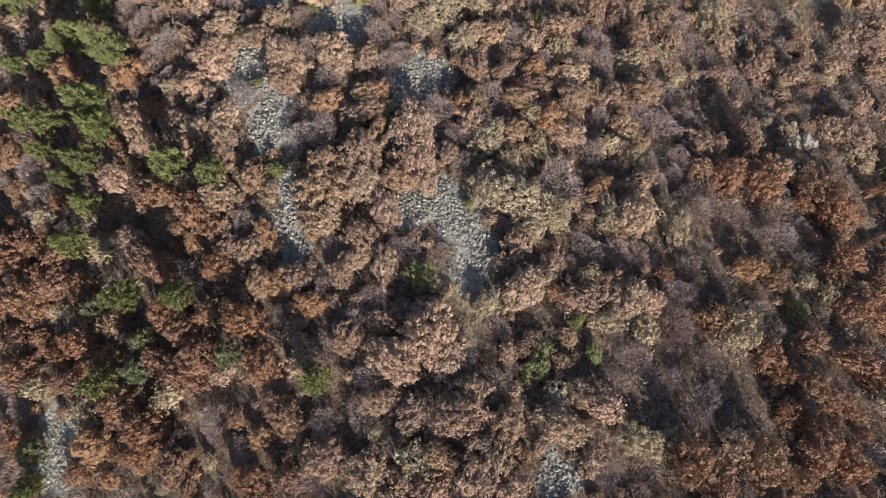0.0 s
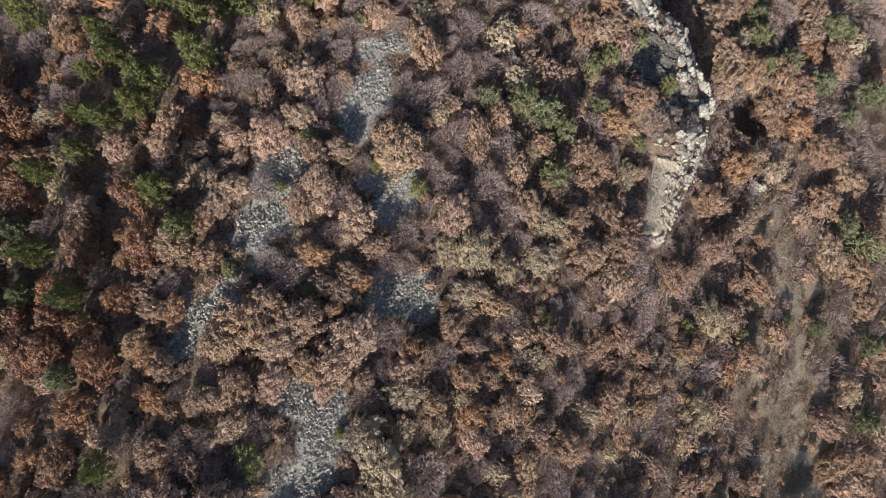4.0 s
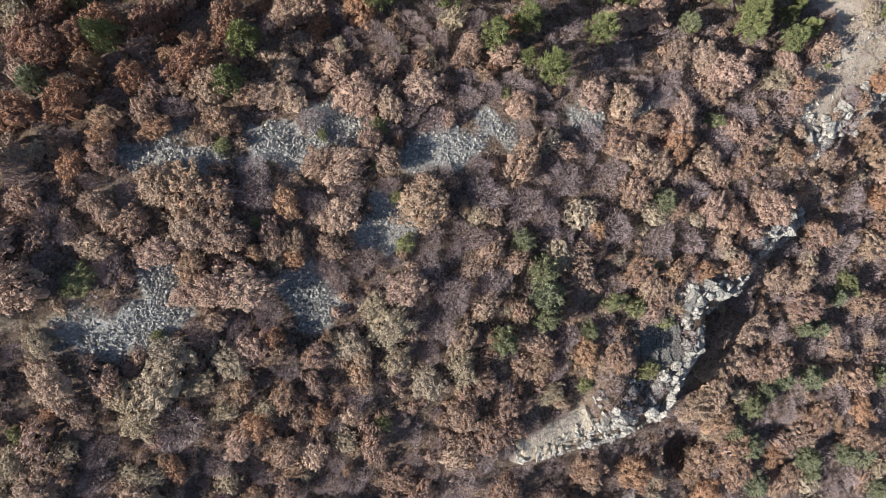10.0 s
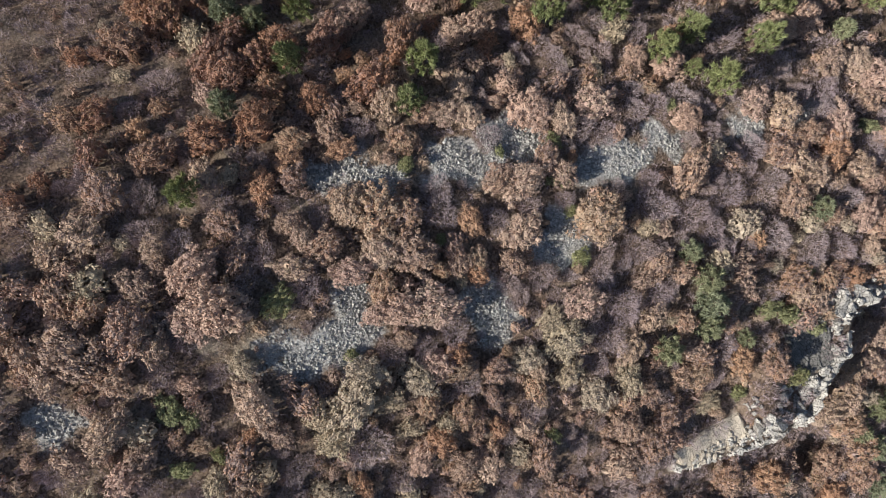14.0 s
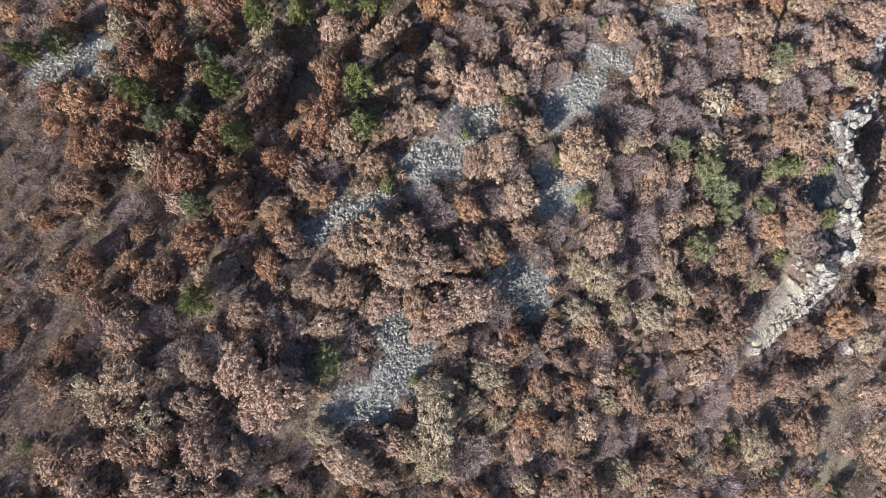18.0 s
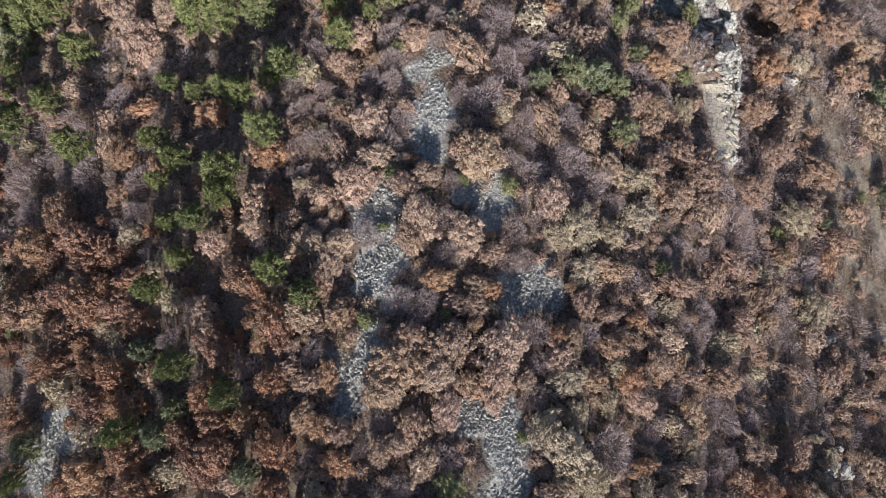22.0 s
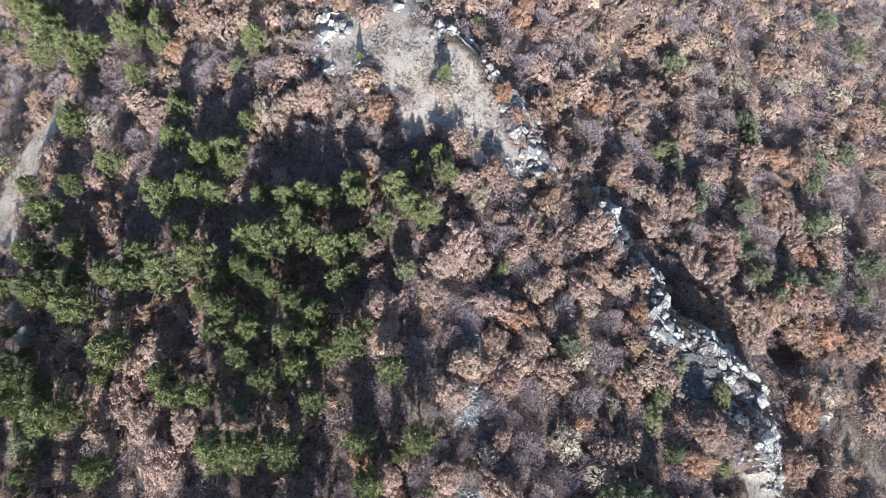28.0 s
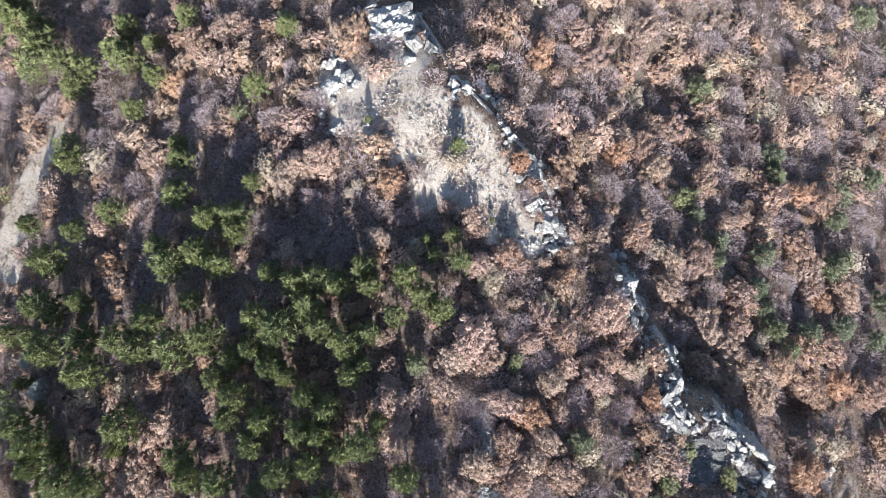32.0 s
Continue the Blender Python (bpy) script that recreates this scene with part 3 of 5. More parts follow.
nx, ny = len(gx), len(gy)
idx = np.arange(nx * ny).reshape(ny, nx)
faces = np.stack([idx[:-1, :-1], idx[:-1, 1:], idx[1:, 1:], idx[1:, :-1]], -1).reshape(-1, 4)
ground_mesh = mesh_from("ground", np.stack([fx, fy, fz], -1), faces, GROUND, True)
crag = beyond_crest(fx, fy)
LAYERS = {"scree": cover("scree", fx, fy), "grass": np.maximum(cover("grass", fx, fy) * np.clip(0.8 + 1.3 * np.array([noise.fractal((px * 0.3, py * 0.3, 8.0), 1.0, 2.0, 3) for px, py in zip(fx, fy)]), 0, 1), 0.25 * cover("gully", fx, fy)),
          "pale": np.maximum.reduce([cover("rock", fx, fy), cover("track", fx, fy), cover("slab", fx, fy), 0.42 * rocky(fx) * soft((2.0 - np.abs(crag - 1.0)) / 0.5)])}
for layer, values in LAYERS.items():
    ground_mesh.attributes.new(layer, "FLOAT", "POINT").data.foreach_set("value", values.astype(np.float32))
tagged(new("ground", ground_mesh), "stony hillside with leaf litter, dry grass and bare patches", "ground", kind="structure")

# ---- trees that can be told apart ----
stand("pine", [(-13.0, -9.5, 1.9), (-49.0, -23.6, 1.6), (-38.0, -10.8, 2.0), (-28.7, -0.7, 1.8), (-35.7, -0.7, 2.1), (-25.7, 12.6, 1.9), (-42.9, 4.6, 1.8), (-30.3, 13.3, 2.1), (-41.4, 9.1, 1.6), (-44.5, 12.8, 1.4), (-41.8, 14.7, 1.9), (-40.6, 18.4, 2.1), (-49.0, 16.3, 1.4), (-40.9, 21.1, 2.4), (-48.4, 19.9, 2.0), (-38.3, 27.1, 2.2), (-63.0, 15.2, 2.5), (-52.4, 20.9, 1.9), (-75.2, 13.8, 2.8), (-44.5, 30.4, 2.1), (-50.7, 28.2, 1.5), (-41.5, 33.0, 1.6), (-47.8, 30.0, 1.6), (-54.9, 27.9, 1.5), (-72.4, 19.2, 2.2), (-41.0, 35.5, 2.4), (-36.2, 41.6, 2.1), (-70.6, 27.2, 2.4), (-34.1, 45.9, 1.2)])
stand("pine", [(-46.8, 40.7, 2.6), (-54.6, 36.9, 3.1), (-51.1, 38.9, 2.7), (-39.2, 45.2, 2.1), (-32.6, 48.8, 2.3), (-46.3, 47.0, 1.9), (-82.5, 29.1, 3.4), (-78.8, 31.5, 2.6), (-64.5, 40.3, 2.1), (-60.1, 42.8, 2.4), (-89.5, 28.4, 2.6), (-38.3, 54.3, 2.1), (-53.3, 47.3, 2.3), (-49.9, 49.9, 2.3), (-67.6, 42.2, 2.5), (-77.0, 37.6, 1.5), (-46.9, 52.9, 1.8), (-90.5, 32.2, 3.1), (-58.4, 48.4, 2.4), (-44.9, 55.4, 2.4), (-50.5, 53.9, 2.2), (-95.3, 31.8, 3.1), (-53.0, 53.5, 2.3), (-44.2, 58.3, 1.4), (-77.3, 41.9, 3.2), (-62.8, 49.6, 2.0), (-58.5, 52.2, 2.3), (-51.3, 57.3, 2.2), (-54.1, 57.6, 2.1), (-62.8, 53.2, 2.4)])
stand("pine", [(-57.9, 58.2, 1.7), (-49.9, 62.3, 2.0), (-67.4, 53.7, 2.1), (-49.0, 64.2, 1.5), (-87.8, 44.9, 3.4), (-60.7, 59.1, 2.3), (-66.3, 57.2, 2.0), (-80.2, 51.3, 2.7), (-52.0, 65.5, 2.6), (-105.2, 41.6, 2.2), (-74.6, 54.4, 3.4), (-64.3, 59.8, 2.0), (-96.1, 44.3, 3.3), (-70.2, 57.8, 2.9), (-49.9, 68.0, 1.8), (-90.3, 48.1, 2.6), (-83.8, 51.4, 2.8), (-55.7, 66.2, 2.3), (-60.8, 63.9, 3.1), (-47.4, 71.4, 1.8), (-42.8, 74.3, 2.2), (-65.3, 63.5, 2.4), (-81.1, 55.8, 2.7), (-58.6, 67.7, 2.7), (-45.5, 75.0, 2.2), (-76.3, 61.1, 1.9), (-94.5, 52.4, 2.2), (-52.1, 73.7, 1.8), (-101.3, 49.4, 3.1), (-56.1, 72.4, 2.1)])
stand("pine", [(-48.1, 76.6, 2.2), (-62.0, 69.9, 2.3), (-59.2, 71.5, 2.3), (-42.7, 81.2, 1.8), (-54.2, 75.6, 2.1), (-65.7, 69.9, 1.8), (-46.1, 80.6, 1.3), (-74.5, 67.5, 2.5), (-81.6, 64.5, 3.1), (-44.6, 83.7, 1.5), (-47.7, 82.4, 1.0), (-77.9, 67.9, 2.6), (-103.3, 55.5, 3.4), (-85.3, 65.8, 2.1), (-40.8, 88.3, 0.4), (-74.3, 72.9, 2.3), (-78.6, 73.0, 2.6), (-75.0, 75.2, 2.5), (-96.8, 67.0, 2.5), (-86.4, 74.4, 2.5), (-75.0, 80.2, 1.6), (-49.0, 95.6, 1.3), (-88.2, 78.8, 2.1), (-62.2, 94.6, 0.6), (-90.4, 81.4, 1.9), (-109.6, 72.1, 2.7), (-81.4, 93.8, 2.3), (-102.2, 83.8, 2.1), (-100.3, 90.5, 2.1)])
stand("pine", [(-117.4, 83.9, 2.6), (-81.0, 104.5, 1.9), (-107.3, 91.4, 2.4), (-116.7, 87.9, 2.6), (-110.7, 92.1, 3.1), (-105.2, 95.6, 1.9), (-123.7, 87.2, 3.0), (-100.3, 101.5, 2.1), (-111.2, 96.7, 2.5), (-130.4, 89.3, 3.4), (-133.7, 91.9, 3.2), (-139.7, 91.6, 3.4), (-141.9, 95.5, 3.4), (-136.2, 105.1, 3.4), (-150.6, 101.3, 3.4), (-168.1, 98.1, 3.4), (-164.1, 104.0, 3.4), (-154.5, 109.4, 3.4), (-178.9, 111.4, 3.4), (-187.5, 109.8, 3.4), (-162.4, 124.1, 3.4), (-178.1, 118.1, 3.4), (-174.2, 122.3, 3.4), (-165.7, 135.0, 3.0), (-198.7, 122.5, 3.4), (-194.7, 129.7, 3.4), (-179.4, 137.6, 3.2), (-197.5, 140.5, 3.4), (-214.6, 141.9, 3.4), (-222.2, 139.0, 3.4)])
stand("blue_pine", [(-22.7, -7.6, 1.5), (-49.4, -20.2, 1.8), (-34.5, -9.6, 1.7), (-33.9, -6.4, 1.5), (-40.8, -2.7, 1.5), (68.4, 60.3, 2.9), (50.1, 64.6, 2.1), (61.6, 70.7, 2.6), (0.3, 46.8, 1.8), (-3.0, 51.9, 1.8), (-11.9, 47.5, 1.5), (-5.8, 51.4, 2.1), (-8.9, 50.6, 1.9), (-1.6, 58.6, 1.5), (43.8, 82.2, 2.8), (-84.4, 24.2, 2.5), (-19.2, 65.9, 1.9), (32.2, 98.3, 2.4), (13.6, 89.8, 2.1), (16.7, 94.1, 2.7), (23.8, 97.8, 2.8), (9.3, 92.1, 2.6), (-42.7, 66.8, 1.8), (33.2, 105.3, 3.4), (6.9, 94.5, 2.0), (4.5, 96.9, 2.4), (19.0, 106.9, 2.9), (21.6, 109.3, 2.4), (-4.2, 98.3, 1.7), (4.1, 103.0, 2.6)])
stand("blue_pine", [(-4.5, 101.7, 2.1), (18.1, 116.0, 2.5), (-9.6, 104.1, 1.7), (25.9, 129.0, 2.8), (3.2, 117.8, 2.4), (1.9, 121.6, 2.8), (-82.8, 89.6, 1.7), (-14.4, 127.8, 3.1), (19.8, 168.4, 3.4), (-18.9, 179.7, 3.2), (-26.1, 176.2, 2.8), (56.6, 217.6, 3.4), (-9.9, 189.9, 3.0), (-14.0, 206.5, 3.0), (45.7, 244.2, 3.4), (56.7, 259.5, 3.4), (36.4, 254.6, 3.4), (48.0, 264.1, 3.4)])
stand("evergreen", [(41.0, -3.3, 1.6), (35.4, -3.6, 0.9), (15.5, -7.2, 1.2), (9.3, -8.5, 1.7), (10.0, -6.6, 1.2), (13.9, -3.8, 0.9), (-2.3, 0.8, 2.0), (2.8, 8.6, 0.8), (-18.3, 12.5, 1.1), (-10.4, 17.1, 0.8), (11.8, 33.1, 1.1), (-21.1, 22.9, 0.7), (-9.9, 33.5, 1.3), (-18.5, 29.5, 1.0), (-15.2, 31.7, 0.9), (-22.7, 29.0, 1.3), (-19.0, 30.9, 1.1), (6.0, 59.2, 1.2), (-29.1, 43.6, 1.0), (-5.5, 61.4, 1.7), (3.5, 68.4, 1.7), (-5.0, 65.0, 1.7), (-3.5, 69.8, 1.3), (-30.7, 71.9, 1.3), (-12.3, 105.8, 2.4), (-49.2, 110.4, 1.1), (-82.4, 106.5, 1.7)])
stand("orange", [(35.2, 1.8, 1.9), (-19.0, -16.0, 1.5), (-38.5, -22.7, 1.3), (-40.7, -18.8, 2.6), (17.4, 10.7, 1.6), (-14.1, -2.1, 1.8), (-17.0, 0.2, 2.0), (-41.0, -10.2, 1.7), (12.3, 19.1, 2.0), (-19.3, 5.6, 1.6), (-27.8, 4.9, 1.3), (10.8, 25.8, 1.4), (-7.0, 21.5, 1.5), (-12.7, 20.1, 1.9), (-37.0, 25.0, 2.4), (-47.2, 26.6, 2.4), (1.4, 58.2, 2.3), (21.2, 72.3, 3.3), (25.4, 87.7, 3.0), (-10.9, 74.2, 1.8), (-27.2, 66.7, 2.6), (18.7, 100.7, 2.2), (-28.7, 84.9, 1.6), (-93.5, 59.1, 2.5), (9.5, 117.1, 3.1), (-55.5, 87.6, 2.3), (-40.1, 97.6, 1.8), (-26.1, 107.2, 2.5), (-43.4, 116.6, 2.8), (-97.9, 90.6, 2.8)])
stand("pink", [(22.1, -2.1, 1.9), (19.6, -1.5, 2.7), (0.3, -7.5, 2.5), (-4.7, -7.6, 2.8), (8.3, -0.4, 2.6), (-1.3, -4.8, 3.4), (21.4, 7.6, 2.9), (14.3, 17.3, 2.0), (-6.1, 7.8, 2.0), (-2.6, 13.3, 2.4), (-8.5, 10.8, 2.4), (3.4, 18.0, 2.2), (-3.2, 16.4, 3.4), (-36.1, 4.7, 2.4), (-24.8, 16.5, 2.0), (-25.0, 19.1, 1.9), (-27.9, 17.8, 1.9), (-12.1, 26.0, 2.5), (-39.1, 12.7, 2.1), (-35.2, 16.6, 2.0), (-17.8, 25.6, 2.8), (-4.9, 34.1, 2.6), (-36.1, 19.0, 2.4), (-26.2, 26.0, 2.9), (-25.5, 30.0, 2.0), (-28.1, 33.6, 2.6), (-34.6, 38.7, 1.7), (-27.9, 45.3, 2.1), (-34.3, 42.7, 2.1), (-62.2, 31.6, 3.4)])
stand("pink", [(-61.4, 37.0, 2.5), (-67.4, 34.4, 2.6), (-30.9, 54.6, 2.2), (-41.6, 57.9, 2.3), (-29.9, 66.7, 2.6), (-43.1, 61.0, 2.8), (-19.5, 73.6, 2.3), (-38.6, 69.0, 2.5), (-37.0, 72.7, 3.4), (-20.8, 82.5, 3.4), (-39.9, 81.8, 2.2), (-53.9, 79.9, 1.9), (-70.4, 82.1, 2.9), (-69.0, 85.2, 2.5), (-66.1, 87.1, 2.9)])
stand("oak", [(39.5, -17.3, 2.8), (39.4, -15.1, 2.1), (32.4, -17.8, 2.9), (42.4, -12.6, 1.8), (39.9, -10.7, 2.4), (24.4, -17.3, 2.7), (49.3, -2.4, 2.7), (4.0, -17.8, 3.4), (11.6, -13.8, 2.5), (38.4, 0.9, 1.8), (10.0, -13.0, 1.4), (14.0, -10.7, 2.0), (52.7, 9.0, 2.5), (6.2, -13.7, 2.2), (50.1, 9.6, 3.3), (-7.3, -18.9, 2.6), (1.9, -12.8, 3.1), (2.5, -10.7, 2.2), (-11.9, -17.6, 2.7), (-2.9, -12.9, 2.2), (47.5, 12.6, 2.9), (-20.5, -20.6, 2.2), (17.9, 0.2, 1.8), (-6.9, -11.9, 1.7), (58.3, 20.9, 3.4), (43.8, 14.7, 2.4), (39.8, 12.9, 3.4), (-16.3, -13.5, 2.4), (-29.4, -19.8, 2.4), (34.2, 13.1, 2.6)])
stand("oak", [(11.3, 1.9, 1.8), (-33.9, -19.1, 2.1), (40.0, 19.3, 2.8), (-9.8, -5.4, 2.0), (-33.3, -16.0, 2.8), (-18.9, -8.5, 2.4), (31.9, 17.3, 2.2), (67.1, 37.6, 3.4), (-28.3, -10.1, 2.6), (-36.4, -13.7, 2.9), (-5.9, 1.9, 2.0), (-26.9, -8.3, 2.6), (-21.0, -3.9, 2.5), (-10.6, 1.4, 1.7), (64.4, 39.3, 3.2), (21.5, 18.6, 2.1), (-28.5, -5.3, 2.2), (-8.3, 4.8, 2.3), (-19.8, 0.2, 1.8), (24.4, 23.5, 2.6), (19.7, 22.2, 2.1), (-30.7, -2.9, 2.4), (-13.1, 6.7, 2.4), (-5.0, 11.4, 1.9), (-24.5, 2.0, 1.9), (15.7, 22.2, 2.1), (-52.2, -10.8, 2.5), (67.3, 49.6, 3.4), (-12.6, 9.7, 3.3), (-32.2, 2.1, 2.5)])
stand("oak", [(74.0, 55.2, 3.4), (-8.6, 14.2, 2.7), (24.8, 31.8, 2.3), (-12.8, 13.0, 2.4), (-27.5, 7.7, 2.6), (30.3, 37.1, 2.2), (-20.9, 11.7, 1.9), (-59.7, -7.3, 3.4), (-47.1, -0.1, 2.3), (61.7, 54.3, 3.2), (-51.7, -1.8, 3.3), (13.9, 32.0, 2.2), (-33.5, 10.5, 2.4), (21.4, 38.5, 2.4), (-54.2, 2.9, 2.4), (61.4, 61.0, 3.3), (41.6, 51.7, 2.8), (-62.8, 1.1, 3.0), (-56.6, 4.7, 2.8), (-61.1, 6.5, 2.9), (10.6, 42.7, 2.5), (23.5, 51.0, 3.2), (13.4, 46.7, 2.6), (0.6, 41.6, 2.1), (6.1, 45.0, 2.1), (-14.5, 35.0, 3.4), (36.3, 61.3, 2.9), (9.1, 48.5, 2.2), (-56.7, 17.0, 2.4), (25.7, 58.8, 2.9)])
stand("oak", [(56.9, 75.7, 2.9), (-3.2, 48.5, 1.8), (3.6, 52.2, 2.2), (51.0, 78.3, 3.4), (20.2, 64.0, 2.9), (44.8, 76.4, 3.4), (-21.3, 46.3, 2.7), (1.6, 62.5, 2.3), (37.7, 82.2, 3.4), (47.9, 89.3, 3.0), (-9.9, 64.2, 2.3), (38.3, 89.2, 3.4), (-25.3, 58.2, 2.2), (-20.1, 61.3, 2.6), (-72.1, 35.5, 3.2), (31.8, 88.6, 3.4), (-7.4, 68.6, 2.0), (-26.9, 59.5, 2.2), (34.8, 91.2, 2.8), (-30.5, 58.7, 2.5), (-73.2, 39.1, 3.4), (19.6, 85.6, 3.1), (-23.5, 64.4, 2.3), (9.6, 81.1, 2.9), (-28.2, 62.4, 2.2), (-70.5, 44.0, 3.4), (3.1, 81.2, 2.8), (12.6, 86.3, 3.2), (7.3, 84.0, 3.0), (17.6, 90.5, 3.2)])
stand("oak", [(21.7, 92.8, 3.3), (-2.6, 81.3, 2.9), (-25.4, 71.4, 2.2), (-47.4, 60.5, 1.5), (-37.9, 65.6, 2.2), (1.2, 85.4, 2.9), (-77.0, 47.4, 2.3), (-18.9, 76.8, 2.4), (-34.0, 71.0, 2.2), (-45.6, 65.2, 1.5), (2.7, 90.1, 2.5), (-3.7, 87.1, 3.3), (-25.9, 77.3, 2.3), (-47.7, 68.1, 1.5), (23.4, 103.9, 3.4), (1.7, 94.3, 3.2), (-29.8, 78.8, 2.3), (-12.1, 90.2, 2.7), (14.5, 104.1, 3.4), (-7.9, 96.8, 3.4), (-12.3, 94.7, 2.7), (11.7, 107.4, 3.3), (-37.0, 84.6, 2.3), (3.0, 107.3, 2.8), (-19.2, 96.4, 2.7), (-3.9, 105.6, 2.0), (14.9, 118.0, 3.4), (3.8, 113.7, 3.3), (-9.4, 110.6, 3.1), (-33.4, 100.2, 2.6)])
stand("oak", [(-19.0, 107.9, 2.9), (-32.1, 104.9, 2.7), (-22.0, 110.8, 2.9), (-94.4, 78.4, 3.0), (-17.3, 117.3, 3.4), (5.1, 140.8, 3.4), (-35.4, 120.8, 2.9), (-70.3, 105.9, 3.1), (-72.5, 106.3, 2.2), (-95.8, 97.9, 3.1), (-28.6, 131.7, 3.2), (-92.2, 102.4, 3.0)])
stand("tan", [(22.9, -15.8, 1.8), (19.4, -15.6, 2.4), (31.9, -5.2, 2.8), (17.0, -3.8, 1.8), (26.3, 6.5, 2.3), (4.3, -2.1, 1.7), (12.4, 7.4, 2.1), (9.2, 6.1, 2.1), (22.6, 15.2, 1.5), (8.1, 9.2, 3.3), (4.5, 10.3, 2.4), (23.6, 28.0, 2.3), (40.0, 38.9, 3.4), (3.8, 33.7, 2.0), (-2.6, 30.6, 1.9), (-0.2, 32.7, 2.9), (-50.2, 8.4, 1.9), (32.4, 50.8, 3.4), (6.4, 38.0, 2.4), (-32.4, 23.4, 1.0), (4.1, 41.9, 2.4), (7.4, 54.5, 1.9), (-29.5, 80.5, 1.9), (-37.7, 80.3, 2.2), (-48.8, 93.8, 1.6)])
stand("shrub", [(38.6, -13.1, 2.1), (16.0, -18.7, 1.8), (26.3, -12.5, 2.8), (22.8, -10.1, 2.2), (20.0, -7.9, 2.4), (24.9, -4.6, 2.5), (40.6, 5.7, 2.6), (27.4, 2.1, 2.0), (-8.1, -13.3, 2.3), (2.0, -8.2, 2.0), (5.5, -4.3, 1.7), (15.5, 3.8, 2.2), (-24.5, -14.9, 2.6), (-3.7, -2.7, 1.7), (12.8, 11.0, 3.4), (26.5, 19.5, 2.6), (17.2, 15.1, 2.0), (19.9, 27.4, 2.2), (-0.5, 19.4, 2.3), (33.4, 36.3, 2.2), (19.3, 30.4, 2.3), (-13.5, 16.8, 2.5), (8.6, 29.8, 2.1), (36.4, 43.9, 3.4), (-6.5, 25.2, 1.9), (21.8, 40.9, 3.4), (-7.5, 28.8, 2.2), (-22.5, 21.4, 2.0), (20.1, 43.4, 3.4), (-50.6, 11.1, 2.3)])
stand("shrub", [(-66.4, 4.2, 2.7), (-0.5, 38.6, 2.7), (-53.0, 14.7, 2.4), (-69.8, 6.8, 3.4), (-4.7, 39.5, 3.0), (-60.8, 12.3, 2.9), (-34.8, 26.9, 2.1), (-11.5, 40.7, 2.6), (-31.0, 31.3, 1.7), (-6.5, 44.1, 2.4), (-24.6, 35.3, 2.0), (-36.6, 31.3, 2.1), (-16.9, 42.1, 3.0), (-28.0, 38.9, 2.0), (-61.9, 23.4, 2.5), (-16.3, 47.1, 2.7), (-14.7, 50.4, 2.5), (-19.7, 51.8, 2.8), (-15.2, 59.4, 2.9), (-25.6, 54.8, 2.2), (-22.0, 58.3, 2.2), (-14.1, 66.3, 2.8), (-36.8, 57.7, 2.2), (-33.3, 61.0, 1.9), (-14.8, 71.2, 2.4), (-31.9, 64.2, 2.2), (-21.2, 69.7, 2.7), (-34.4, 64.7, 2.2), (-28.2, 73.1, 2.6), (-7.8, 84.6, 2.7)])
stand("shrub", [(-31.9, 76.3, 2.3), (-3.5, 92.7, 2.9), (10.4, 100.5, 2.7), (26.8, 116.7, 3.4), (35.4, 121.3, 3.4), (-58.2, 75.7, 2.4), (-25.3, 94.6, 2.6), (7.7, 111.2, 3.3), (21.9, 119.4, 3.4), (-69.1, 74.7, 2.5), (-51.7, 84.3, 2.3), (-37.6, 93.0, 2.0), (-85.8, 69.0, 2.8), (-18.4, 103.0, 2.8), (-64.4, 81.0, 2.9), (-25.5, 101.5, 2.7), (-53.8, 91.0, 1.0), (-95.5, 72.3, 3.0), (-1.3, 119.6, 3.3), (-79.5, 84.6, 2.7), (12.4, 130.6, 3.4), (-60.5, 94.3, 1.0), (-5.6, 123.7, 3.4), (-33.5, 109.9, 2.8), (-39.7, 107.2, 2.6), (-77.0, 90.2, 2.7), (-37.0, 111.0, 3.2), (-106.8, 76.8, 3.3), (-71.1, 94.8, 3.0), (-88.1, 87.7, 2.9)])
stand("shrub", [(-7.0, 129.2, 3.4), (-91.8, 87.7, 2.5), (-31.1, 119.7, 3.0), (-76.8, 97.9, 2.7), (-39.7, 118.5, 2.9), (-122.6, 78.7, 3.4), (-134.0, 76.7, 3.4), (-13.7, 138.0, 3.4), (-42.1, 125.2, 3.0)])
# added oaks and shrubs, set sunward of the scree to cast shade on it
stand("oak", [(-19.4, 30.2, 1.9), (-8.7, 25.4, 1.6), (-15.6, 0.8, 1.7)], 1.2)
stand("shrub", [(-22.6, 30.6, 1.4), (-11.2, 24.8, 1.3)], 1.3)
stand("dead", [(-95.7, 36.7, 1.8), (-100.6, 39.4, 1.6)], 2.4)
stand("evergreen", [(45.2, 61.2, 1.3)], 1.4)


# ---- the rest of the wood ----
def open_ground(x, y):
    """How far each place lies on open ground or on the rocks of the crag, 0 to 1."""
    e = beyond_crest(x, y)
    rocks = (e > -2.8 * rocky(x)) * (e < 2.6 * rocky(x)) * 1.0
    sparse = np.where(np.sin(x * 2.3 + 1.7 * np.sin(y * 1.9)) > -0.15, 1.0, 0.0)      # the dry grass has bushes here and there
    return np.maximum.reduce([cover(k, x, y, 0.5) * (sparse if k in ("grass", "gully") else 1.0) for k in PATCHES] + [rocks])


